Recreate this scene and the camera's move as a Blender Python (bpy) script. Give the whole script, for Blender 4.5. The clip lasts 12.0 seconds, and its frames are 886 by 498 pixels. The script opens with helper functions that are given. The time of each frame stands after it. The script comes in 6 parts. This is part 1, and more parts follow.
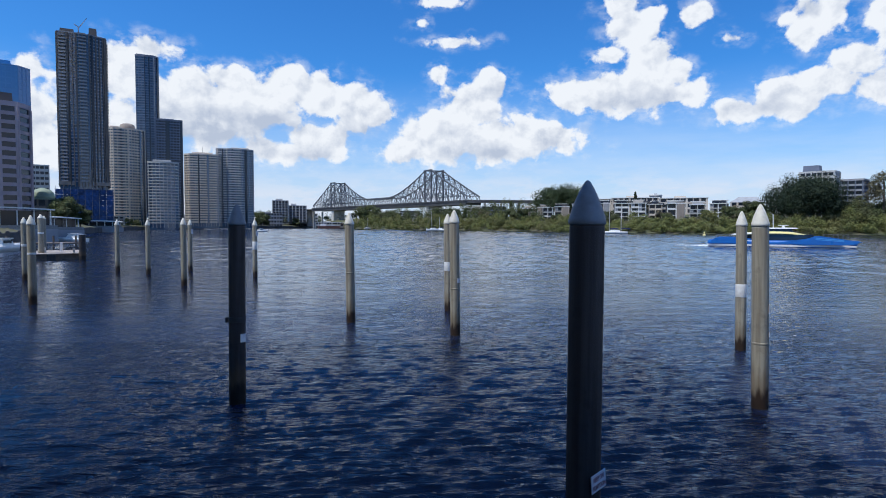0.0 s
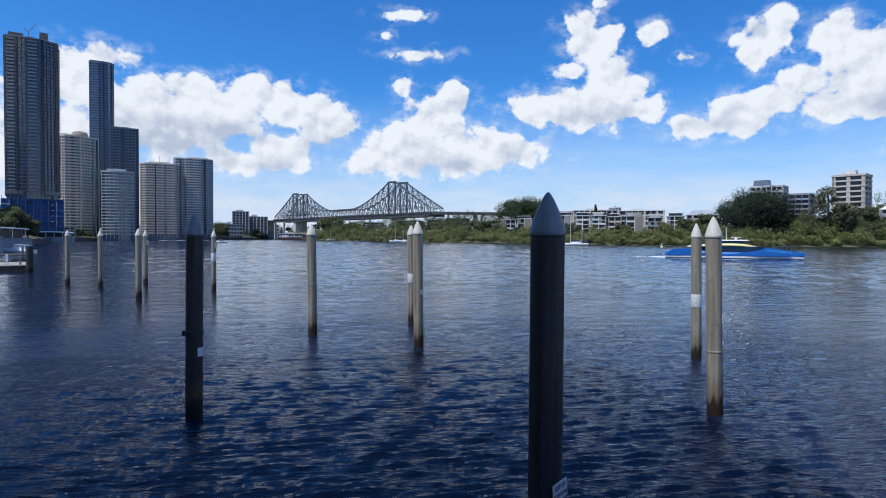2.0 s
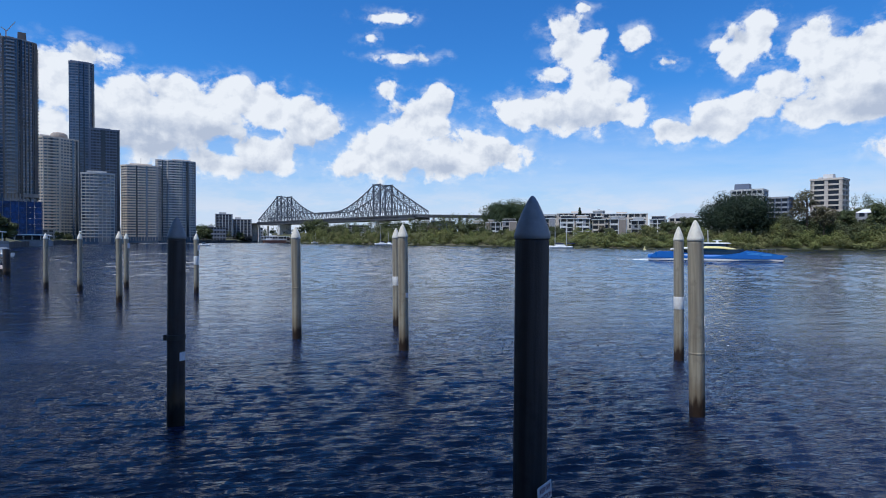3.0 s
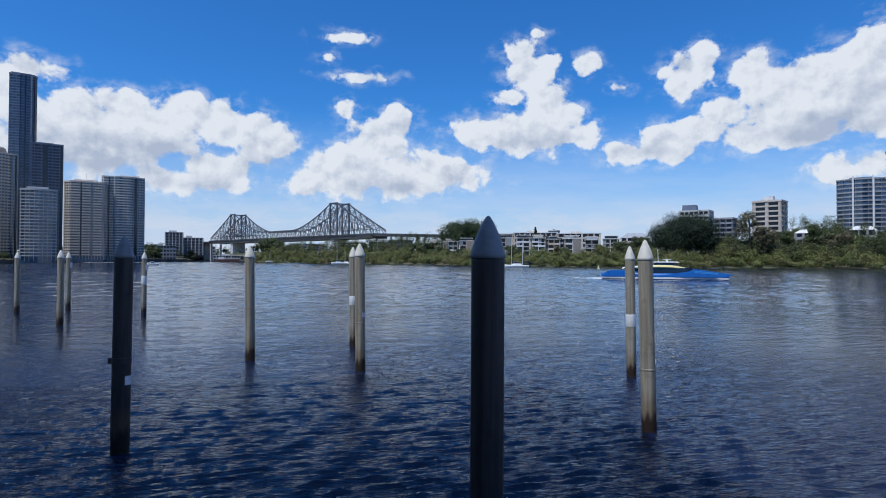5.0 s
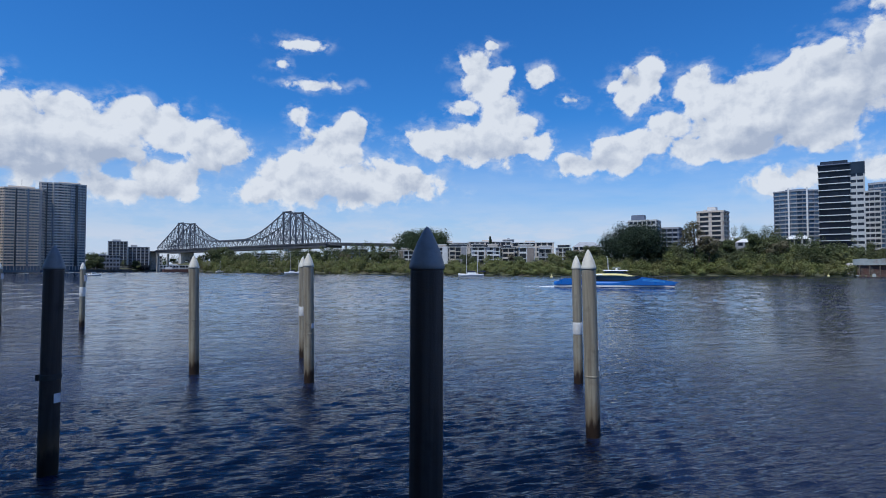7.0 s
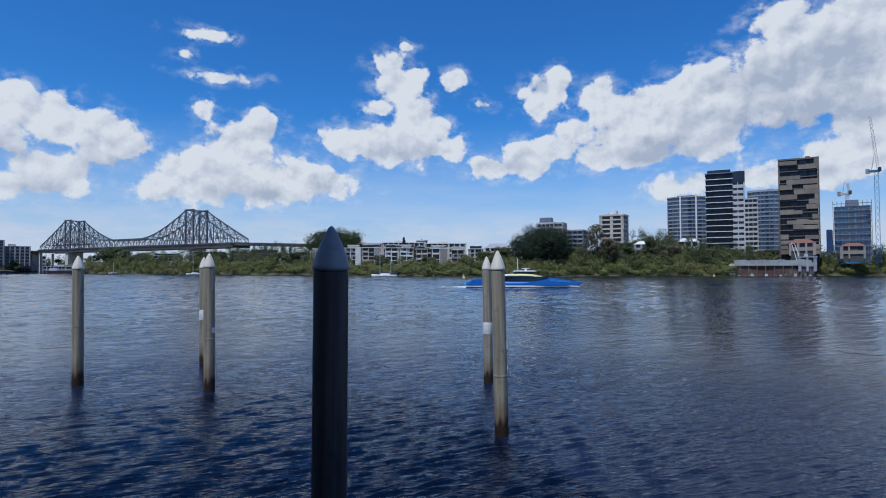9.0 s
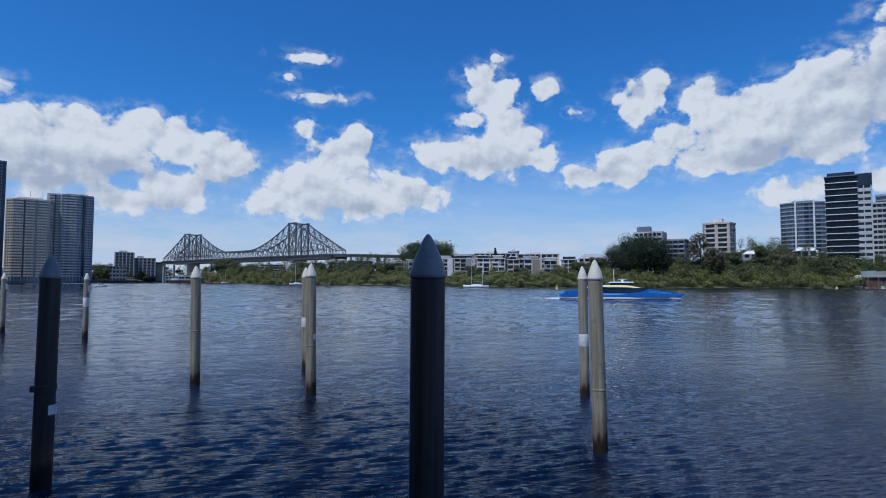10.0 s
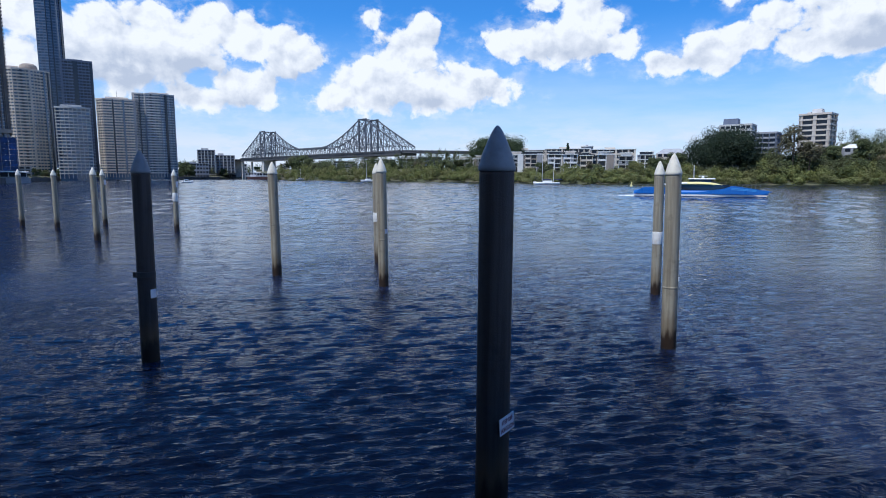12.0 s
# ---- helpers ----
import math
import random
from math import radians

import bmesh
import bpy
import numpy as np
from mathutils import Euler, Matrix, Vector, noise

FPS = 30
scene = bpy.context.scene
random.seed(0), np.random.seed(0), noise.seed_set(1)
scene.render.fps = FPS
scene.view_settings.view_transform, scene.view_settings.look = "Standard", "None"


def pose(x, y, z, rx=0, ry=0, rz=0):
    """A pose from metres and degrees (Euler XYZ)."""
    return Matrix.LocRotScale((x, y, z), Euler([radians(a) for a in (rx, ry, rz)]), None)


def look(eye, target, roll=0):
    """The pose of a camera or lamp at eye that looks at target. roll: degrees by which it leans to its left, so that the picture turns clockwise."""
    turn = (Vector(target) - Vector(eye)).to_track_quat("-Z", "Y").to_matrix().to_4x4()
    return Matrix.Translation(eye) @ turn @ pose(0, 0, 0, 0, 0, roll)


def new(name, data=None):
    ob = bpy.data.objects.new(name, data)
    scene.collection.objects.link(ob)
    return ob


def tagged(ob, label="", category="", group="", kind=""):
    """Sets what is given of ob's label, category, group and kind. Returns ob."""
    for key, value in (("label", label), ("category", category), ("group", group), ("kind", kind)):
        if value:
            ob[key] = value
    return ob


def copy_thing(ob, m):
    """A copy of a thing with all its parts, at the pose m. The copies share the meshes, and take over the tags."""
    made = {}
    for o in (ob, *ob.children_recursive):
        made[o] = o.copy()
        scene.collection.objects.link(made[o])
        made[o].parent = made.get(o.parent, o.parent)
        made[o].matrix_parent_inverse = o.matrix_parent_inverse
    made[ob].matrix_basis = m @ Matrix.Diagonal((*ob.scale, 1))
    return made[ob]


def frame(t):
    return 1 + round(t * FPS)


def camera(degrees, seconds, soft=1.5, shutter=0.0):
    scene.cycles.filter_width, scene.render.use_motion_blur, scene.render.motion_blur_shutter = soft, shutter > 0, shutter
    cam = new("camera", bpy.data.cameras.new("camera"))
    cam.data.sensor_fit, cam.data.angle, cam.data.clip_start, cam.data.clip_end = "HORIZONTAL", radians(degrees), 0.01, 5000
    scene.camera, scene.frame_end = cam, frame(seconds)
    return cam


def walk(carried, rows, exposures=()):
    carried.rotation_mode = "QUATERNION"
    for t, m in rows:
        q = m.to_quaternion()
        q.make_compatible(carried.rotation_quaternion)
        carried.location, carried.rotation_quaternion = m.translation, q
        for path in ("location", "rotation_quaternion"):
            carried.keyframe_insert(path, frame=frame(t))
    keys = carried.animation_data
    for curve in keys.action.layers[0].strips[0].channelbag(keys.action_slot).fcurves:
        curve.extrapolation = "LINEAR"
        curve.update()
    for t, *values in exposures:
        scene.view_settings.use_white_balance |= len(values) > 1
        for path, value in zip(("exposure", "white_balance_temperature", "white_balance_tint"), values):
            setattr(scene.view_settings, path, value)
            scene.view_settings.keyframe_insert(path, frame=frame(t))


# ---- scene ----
cam = camera(75.4, 12.0, soft=1.0)
PATH = [
    (0, (-0.136, -0.019, 4.795), (-0.069, 1.978, 4.712), 0.1),
    (0.5, (-0.137, -0.062, 4.784), (-0.032, 1.935, 4.724), 0.2),
    (1, (-0.132, -0.066, 4.786), (0.02, 1.928, 4.741), 0.2),
    (1.5, (-0.121, -0.026, 4.796), (0.054, 1.966, 4.751), 0.2),
    (2, (-0.122, -0.038, 4.786), (0.071, 1.952, 4.744), 0.2),
    (2.5, (-0.12, -0.025, 4.791), (0.095, 1.964, 4.755), 0.2),
    (4.5, (-0.116, -0.109, 4.79), (0.24, 1.859, 4.794), 0.2),
    (5, (-0.116, -0.091, 4.795), (0.274, 1.87, 4.83), 0.2),
    (5.5, (-0.107, -0.09, 4.802), (0.314, 1.864, 4.854), 0.2),
    (6, (-0.1, -0.127, 4.798), (0.352, 1.82, 4.862), 0.1),
    (6.5, (-0.017, -0.151, 4.807), (0.468, 1.788, 4.876), 0.1),
    (7, (0.103, -0.177, 4.821), (0.643, 1.748, 4.888), -0.0),
    (7.5, (0.211, -0.171, 4.826), (0.861, 1.719, 4.895), -0.1),
    (7.7, (0.229, -0.156, 4.828), (0.93, 1.716, 4.898), 0.1),
    (8.5, (0.265, -0.045, 4.826), (1.091, 1.775, 4.897), 0.0),
    (9.3, (0.263, 0.037, 4.819), (1.082, 1.86, 4.888), -0.1),
    (9.5, (0.246, 0.058, 4.81), (1.05, 1.887, 4.899), 0.1),
    (10, (0.228, 0.092, 4.782), (0.75, 2.019, 4.889), 0.1),
    (10.5, (0.248, 0.105, 4.759), (0.577, 2.077, 4.795), 0.0),
    (11, (0.261, 0.128, 4.752), (0.565, 2.102, 4.665), 0.1),
    (11.5, (0.259, 0.152, 4.751), (0.553, 2.121, 4.563), 0.0),
    (12, (0.249, 0.148, 4.741), (0.535, 2.111, 4.489), 0.1),
]
EXPOSURES = [(0, 0.0, 5980, 10), (2.5, -0.04, 5890, 10), (4.5, -0.17, 5830, 10), (6.5, -0.27, 5750, 10), (9.5, -0.38, 5700, 10), (10, -0.41, 5600, 10), (10.5, -0.33, 5600, 10), (11, -0.22, 5720, 10), (12, 0.08, 5800, 10)]
walk(cam, [(t, look(eye, target, roll)) for t, eye, target, roll in PATH], EXPOSURES)

# ---- sun, sky and clouds ----
SUN_AZ, SUN_EL = -121.0, 64.0  # degrees, clockwise from +y; height over the horizon
sun = new("sun", bpy.data.lights.new("sun", "SUN"))
sun.data.energy, sun.data.angle, sun.data.color = 4.0, radians(0.53), (1.0, 0.94, 0.84)
sun.matrix_basis = look((math.sin(radians(SUN_AZ)) * 60, math.cos(radians(SUN_AZ)) * 60, 60 * math.tan(radians(SUN_EL))), (0, 0, 0))

world = bpy.data.worlds.new("sky")
scene.world = world
world.use_nodes = True
wt = world.node_tree
wt.nodes.clear()


class Graph:
    """Short hand for shader nodes."""

    def __init__(self, tree):
        self.tree = tree

    def node(self, kind):
        return self.tree.nodes.new(kind)

    def put(self, socket, value):
        if isinstance(value, bpy.types.NodeSocket):
            self.tree.links.new(value, socket)
        elif value is not None:
            socket.default_value = value

    def math(self, op, a, b=None, c=None, clamp=False):
        n = self.node("ShaderNodeMath")
        n.operation, n.use_clamp = op, clamp
        for k, v in enumerate((a, b, c)):
            self.put(n.inputs[k], v)
        return n.outputs[0]

    def vec(self, op, a, b=None):
        n = self.node("ShaderNodeVectorMath")
        n.operation = op
        self.put(n.inputs[0], a)
        self.put(n.inputs[1], b)
        return n.outputs["Value"] if op in ("LENGTH", "DISTANCE", "DOT_PRODUCT") else n.outputs[0]

    def mix(self, fac, a, b, blend="MIX"):
        n = self.node("ShaderNodeMix")
        n.data_type, n.blend_type = "RGBA", blend
        self.put(n.inputs["Factor"], fac)
        self.put(n.inputs[6], a)
        self.put(n.inputs[7], b)
        return n.outputs[2]

    def smooth(self, value, low, high, out0=0.0, out1=1.0):
        n = self.node("ShaderNodeMapRange")
        n.interpolation_type = "SMOOTHSTEP"
        for k, v in enumerate((value, low, high, out0, out1)):
            self.put(n.inputs[k], v)
        return n.outputs[0]

    def noise(self, vector, scale, detail=4.0, rough=0.55, distortion=0.0):
        n = self.node("ShaderNodeTexNoise")
        self.put(n.inputs["Vector"], vector)
        for key, v in (("Scale", scale), ("Detail", detail), ("Roughness", rough), ("Distortion", distortion)):
            self.put(n.inputs[key], v)
        return n.outputs[0]

    def cells(self, vector, scale):
        n = self.node("ShaderNodeTexVoronoi")
        n.feature = "SMOOTH_F1"
        self.put(n.inputs["Vector"], vector)
        n.inputs["Scale"].default_value, n.inputs["Smoothness"].default_value = scale, 0.35
        return n.outputs["Distance"]


g = Graph(wt)
to_sky = g.node("ShaderNodeTexCoord").outputs["Generated"]
split = g.node("ShaderNodeSeparateXYZ")
g.put(split.inputs[0], to_sky)
azim = g.math("ARCTAN2", split.outputs[0], split.outputs[1])
flat = g.math("SQRT", g.math("ADD", g.math("MULTIPLY", split.outputs[0], split.outputs[0]), g.math("MULTIPLY", split.outputs[1], split.outputs[1])))
rise = g.math("DIVIDE", split.outputs[2], g.math("MAXIMUM", flat, 0.02))
chart = g.node("ShaderNodeCombineXYZ")  # azimuth and rise of a way into the sky
g.put(chart.inputs[0], azim)
g.put(chart.inputs[1], rise)
chart = chart.outputs[0]


def cloud_field(puffs, field=None):
    """Union of soft ellipses (azimuth in degrees, rise, half width in degrees, half height)."""
    for a, s, ra, rs in puffs:
        ra = radians(ra)
        off = g.vec("MULTIPLY", g.vec("SUBTRACT", chart, (radians(a), s, 0)), (1 / ra, 1 / rs, 0))
        d = g.math("MULTIPLY_ADD", g.vec("LENGTH", off), -(min(ra, rs) / 0.05) ** 0.6, (min(ra, rs) / 0.05) ** 0.6)
        field = d if field is None else g.math("SMOOTH_MAX", field, d, 0.12)
    return field


CITY_CLOUD = [(-20.5, 0.184, 4.2, 0.062), (-23.7, 0.184, 2.8, 0.063), (-16.1, 0.198, 5.1, 0.047), (-13.3, 0.230, 2.5, 0.037),
              (-10.2, 0.217, 2.8, 0.038), (-18.2, 0.227, 2.4, 0.030), (-6.3, 0.198, 2.4, 0.043), (-4.8, 0.188, 2.3, 0.024),
              (-10.2, 0.140, 3.3, 0.032), (-13.8, 0.123, 3.3, 0.022)]
TOWER_CLOUD = [(-27.1, 0.232, 2.6, 0.046), (-24.7, 0.263, 2.1, 0.021), (-33.4, 0.145, 2.2, 0.071), (-33.5, 0.216, 1.5, 0.016),
               (-27.8, 0.159, 2.5, 0.042)]
BRIDGE_CLOUD = [(5.9, 0.148, 6.6, 0.041), (1.0, 0.145, 5.1, 0.037), (4.8, 0.201, 3.3, 0.044), (6.7, 0.234, 2.0, 0.032),
                (1.5, 0.262, 0.8, 0.014), (10.4, 0.149, 4.8, 0.032), (13.7, 0.156, 1.8, 0.016), (-2.4, 0.124, 2.6, 0.019),
                (0.7, 0.174, 2.7, 0.029)]
BANK_CLOUD = [(18.6, 0.222, 5.2, 0.034), (22.2, 0.238, 2.6, 0.034), (14.9, 0.222, 2.6, 0.032), (20.6, 0.223, 4.0, 0.038), (24.2, 0.209, 2.3, 0.022), (21.4, 0.267, 2.0, 0.036),
              (19.8, 0.323, 2.5, 0.035), (18.8, 0.355, 2.0, 0.025), (21.4, 0.343, 1.8, 0.016), (17.9, 0.281, 1.6, 0.014)]
SHREDS = [(25.3, 0.336, 1.2, 0.016), (28.8, 0.288, 0.8, 0.006), (1.5, 0.382, 1.5, 0.008), (-0.2, 0.346, 0.6, 0.006),
          (3.4, 0.314, 1.8, 0.007), (20.9, 0.392, 0.6, 0.005)]
HIGH_CLOUD = [(34.8, 0.294, 2.5, 0.033), (35.8, 0.329, 1.4, 0.024), (32.6, 0.306, 1.3, 0.015), (39.1, 0.294, 1.9, 0.027),
              (41.6, 0.265, 3.1, 0.037), (45.5, 0.251, 4.6, 0.061), (49.5, 0.252, 4.2, 0.077), (43.4, 0.222, 4.1, 0.037),
              (37.4, 0.238, 1.9, 0.023)]
LOW_CLOUD = [(33.5, 0.194, 3.1, 0.032), (28.8, 0.178, 1.9, 0.017), (35.7, 0.204, 2.1, 0.024), (39.3, 0.189, 2.8, 0.020),
             (42.9, 0.192, 3.5, 0.024), (31.4, 0.176, 2.6, 0.015), (45.8, 0.132, 1.8, 0.022), (47.8, 0.133, 1.6, 0.017)]
EAST_CLOUD = [(57.3, 0.298, 6.4, 0.088), (55.2, 0.370, 2.4, 0.036), (60.9, 0.350, 4.0, 0.061), (62.8, 0.223, 5.2, 0.062),
              (60.6, 0.165, 3.6, 0.036), (56.3, 0.140, 4.8, 0.020), (53.0, 0.140, 1.7, 0.014), (70.0, 0.26, 7.0, 0.11)]
BELLIES = [(-20.6, 0.161, 4.8, 0.034), (-5.8, 0.163, 2.0, 0.013), (-11.6, 0.116, 2.8, 0.009), (5.9, 0.121, 4.4, 0.016),
           (20.0, 0.203, 3.4, 0.014), (32.9, 0.174, 2.5, 0.011), (45.5, 0.196, 4.1, 0.021), (57.3, 0.226, 8.5, 0.036),
           (54.5, 0.290, 3.8, 0.026), (59.3, 0.307, 3.0, 0.033), (-15.0, 0.172, 4.0, 0.02)]


def lumps(p, detail=7.0):
    """Billows of the clouds at two sizes, about 0 in the mean."""
    fine = g.noise(p, 30.0, detail, 0.58, 0.2)
    billow = g.math("SUBTRACT", 0.42, g.cells(p, 24.0))
    return g.math("ADD", g.math("MULTIPLY", g.math("SUBTRACT", fine, 0.5), 1.25), g.math("MULTIPLY", billow, 0.6))


named = None
for group_of_puffs in (CITY_CLOUD, TOWER_CLOUD, BRIDGE_CLOUD, BANK_CLOUD, SHREDS, HIGH_CLOUD, LOW_CLOUD, EAST_CLOUD):
    named = cloud_field(group_of_puffs, named)
# the rest of the sky carries the same broken cumulus
elsewhere = g.math("MAXIMUM", g.smooth(g.math("ABSOLUTE", g.math("SUBTRACT", azim, radians(15))), radians(62), radians(75)), g.smooth(rise, 0.46, 0.62))
wide = g.math("MULTIPLY", g.math("SUBTRACT", g.noise(to_sky, 3.2, 2.0), 0.62), 7.0)
wide = g.math("SUBTRACT", wide, g.math("MULTIPLY", g.math("SUBTRACT", 1.0, elsewhere), 9.0))
named = g.math("MAXIMUM", named, wide)
relief = lumps(chart)
soft_relief = lumps(chart, 5.0)
relief_sunward = lumps(g.vec("ADD", chart, (-0.007, 0.012, 0.0)), 5.0)
body = g.math("ADD", named, relief)
wisp = g.noise(g.vec("MULTIPLY", chart, (1.0, 1.5, 1.0)), 26.0, 8.0, 0.62)
cover = g.smooth(body, -0.16, 0.08)
# thin torn vapour round the solid heaps
cover = g.math("MAXIMUM", cover, g.math("MULTIPLY", g.smooth(body, -0.7, 0.1, 0.0, 0.5), g.smooth(wisp, 0.42, 0.66)))
lit = g.math("MULTIPLY_ADD", g.math("SUBTRACT", soft_relief, relief_sunward), 1.5, 0.92)


def heaps(p):
    """Broad swell of the cloud tops."""
    return g.math("ADD", g.noise(p, 9.0, 5.0, 0.55), g.math("MULTIPLY", g.cells(p, 12.0), -0.4))


swell = g.math("SUBTRACT", heaps(chart), heaps(g.vec("ADD", chart, (-0.016, 0.026, 0.0))))
lit = g.math("MULTIPLY_ADD", swell, 1.5, lit)
lit = g.math("MULTIPLY_ADD", g.math("MINIMUM", body, 1.2), -0.08, lit)
belly = g.smooth(g.math("ADD", cloud_field(BELLIES), g.math("MULTIPLY", relief, 0.5)), -0.45, 0.55)
lit = g.math("SUBTRACT", lit, g.math("MULTIPLY", belly, 0.85), clamp=True)
cloud_colour = g.mix(lit, (5.1, 5.55, 6.4, 1), (9.1, 9.05, 8.9, 1))
sky = g.node("ShaderNodeTexSky")
sky.sky_type, sky.sun_disc, sky.sun_elevation, sky.sun_rotation = "NISHITA", False, radians(SUN_EL), radians(SUN_AZ)
sky.altitude, sky.air_density, sky.dust_density, sky.ozone_density = 20, 1.0, 0.6, 2.5
hue = g.node("ShaderNodeHueSaturation")
hue.inputs["Saturation"].default_value, hue.inputs["Value"].default_value = 1.15, 1.02
g.put(hue.inputs["Color"], sky.outputs[0])
# thin bright haze low over the horizon, in streaks
veil = g.math("MULTIPLY", g.smooth(rise, 0.27, 0.0, 0.0, 0.95), g.smooth(g.noise(g.vec("MULTIPLY", chart, (4.0, 22.0, 1.0)), 1.0, 5.0, 0.6), 0.1, 0.75, 0.45, 1.0))
deep = g.mix(1.0, hue.outputs[0], (0.49, 1.02, 1.48, 1), "MULTIPLY")
clear = g.mix(veil, deep, (6.6, 7.5, 8.8, 1))
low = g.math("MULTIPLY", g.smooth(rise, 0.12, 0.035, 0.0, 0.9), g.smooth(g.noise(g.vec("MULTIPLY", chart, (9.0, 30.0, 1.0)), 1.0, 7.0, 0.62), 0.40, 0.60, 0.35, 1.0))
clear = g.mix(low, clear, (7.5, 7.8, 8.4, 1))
back = g.node("ShaderNodeBackground")
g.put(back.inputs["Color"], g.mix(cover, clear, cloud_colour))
back.inputs["Strength"].default_value = 0.1
g.put(g.node("ShaderNodeOutputWorld").inputs[0], back.outputs[0])


# ---- materials ----
def material(name, base, rough=0.6, metal=0.0, second=None, scale=1.0, detail=6.0, bump=0.0, bump_scale=None, island=0.0, per_object=0.0, spec=0.5, stain=None, stain_scale=0.2):
    """Base colour mottled with a second one, broad stains, fine relief, and variation from piece to piece."""
    m = bpy.data.materials.new(name)
    m.use_nodes = True
    q = Graph(m.node_tree)
    shader = m.node_tree.nodes["Principled BSDF"]
    where = q.node("ShaderNodeTexCoord").outputs["Object"]
    colour = (*base, 1)
    if second:
        colour = q.mix(q.smooth(q.noise(where, scale, detail, 0.6), 0.3, 0.7), colour, (*second, 1))
    if stain:
        colour = q.mix(q.smooth(q.noise(where, stain_scale, 5.0, 0.65, 0.4), 0.48, 0.75, 0.0, 0.8), colour, (*stain, 1))
    if island or per_object:
        luck = q.node("ShaderNodeNewGeometry").outputs["Random Per Island"] if island else q.node("ShaderNodeObjectInfo").outputs["Random"]
        amount = island or per_object
        bright = q.math("MULTIPLY_ADD", luck, 2 * amount, 1 - amount)
        colour = q.mix(1.0, colour, q.node("ShaderNodeCombineColor").outputs[0], "MULTIPLY")
        combine = colour.node.inputs[7].links[0].from_node
        for k in range(3):
            q.put(combine.inputs[k], bright)
    q.put(shader.inputs["Base Color"], colour)
    q.put(shader.inputs["Roughness"], rough if not second else q.math("MULTIPLY_ADD", q.noise(where, scale * 2, 4.0), 0.25, rough - 0.12))
    shader.inputs["Metallic"].default_value = metal
    shader.inputs["Specular IOR Level"].default_value = spec
    if bump:
        b = q.node("ShaderNodeBump")
        b.inputs["Strength"].default_value, b.inputs["Distance"].default_value = 0.6, bump
        q.put(b.inputs["Height"], q.noise(where, bump_scale or scale * 6, 5.0, 0.65))
        q.put(shader.inputs["Normal"], b.outputs[0])
    return m


def pile_material(name, base, second, growth):
    """Pile sleeve: runs of dirt down its length, dark wet growth near the water."""
    m = bpy.data.materials.new(name)
    m.use_nodes = True
    q = Graph(m.node_tree)
    shader = m.node_tree.nodes["Principled BSDF"]
    where = q.node("ShaderNodeTexCoord").outputs["Object"]
    xyz = q.node("ShaderNodeSeparateXYZ")
    q.put(xyz.inputs[0], where)
    runs = q.noise(q.vec("MULTIPLY", where, (9.0, 9.0, 0.35)), 1.0, 5.0, 0.6)
    colour = q.mix(q.smooth(runs, 0.35, 0.7), (*base, 1), (*second, 1))
    blotch = q.noise(where, 2.2, 6.0, 0.65)
    colour = q.mix(q.smooth(blotch, 0.52, 0.75, 0.0, 0.55), colour, tuple(0.55 * v for v in second) + (1,))
    tide = q.math("ADD", xyz.outputs[2], q.math("MULTIPLY", q.noise(q.vec("MULTIPLY", where, (5.0, 5.0, 1.0)), 1.0, 4.0), -0.9))
    colour = q.mix(q.smooth(tide, 0.15, 0.85, 0.55, 0.0), colour, (0.11, 0.07, 0.035, 1))
    colour = q.mix(q.smooth(tide, -0.12, 0.20, 1.0, 0.0), colour, (*growth, 1))
    q.put(shader.inputs["Base Color"], colour)
    q.put(shader.inputs["Roughness"], q.math("MULTIPLY_ADD", blotch, 0.4, 0.4))
    b = q.node("ShaderNodeBump")
    shader.inputs["Specular IOR Level"].default_value = 0.28
    b.inputs["Strength"].default_value, b.inputs["Distance"].default_value = 0.5, 0.012
    q.put(b.inputs["Height"], q.math("ADD", runs, q.noise(where, 40.0, 4.0)))
    q.put(shader.inputs["Normal"], b.outputs[0])
    return m


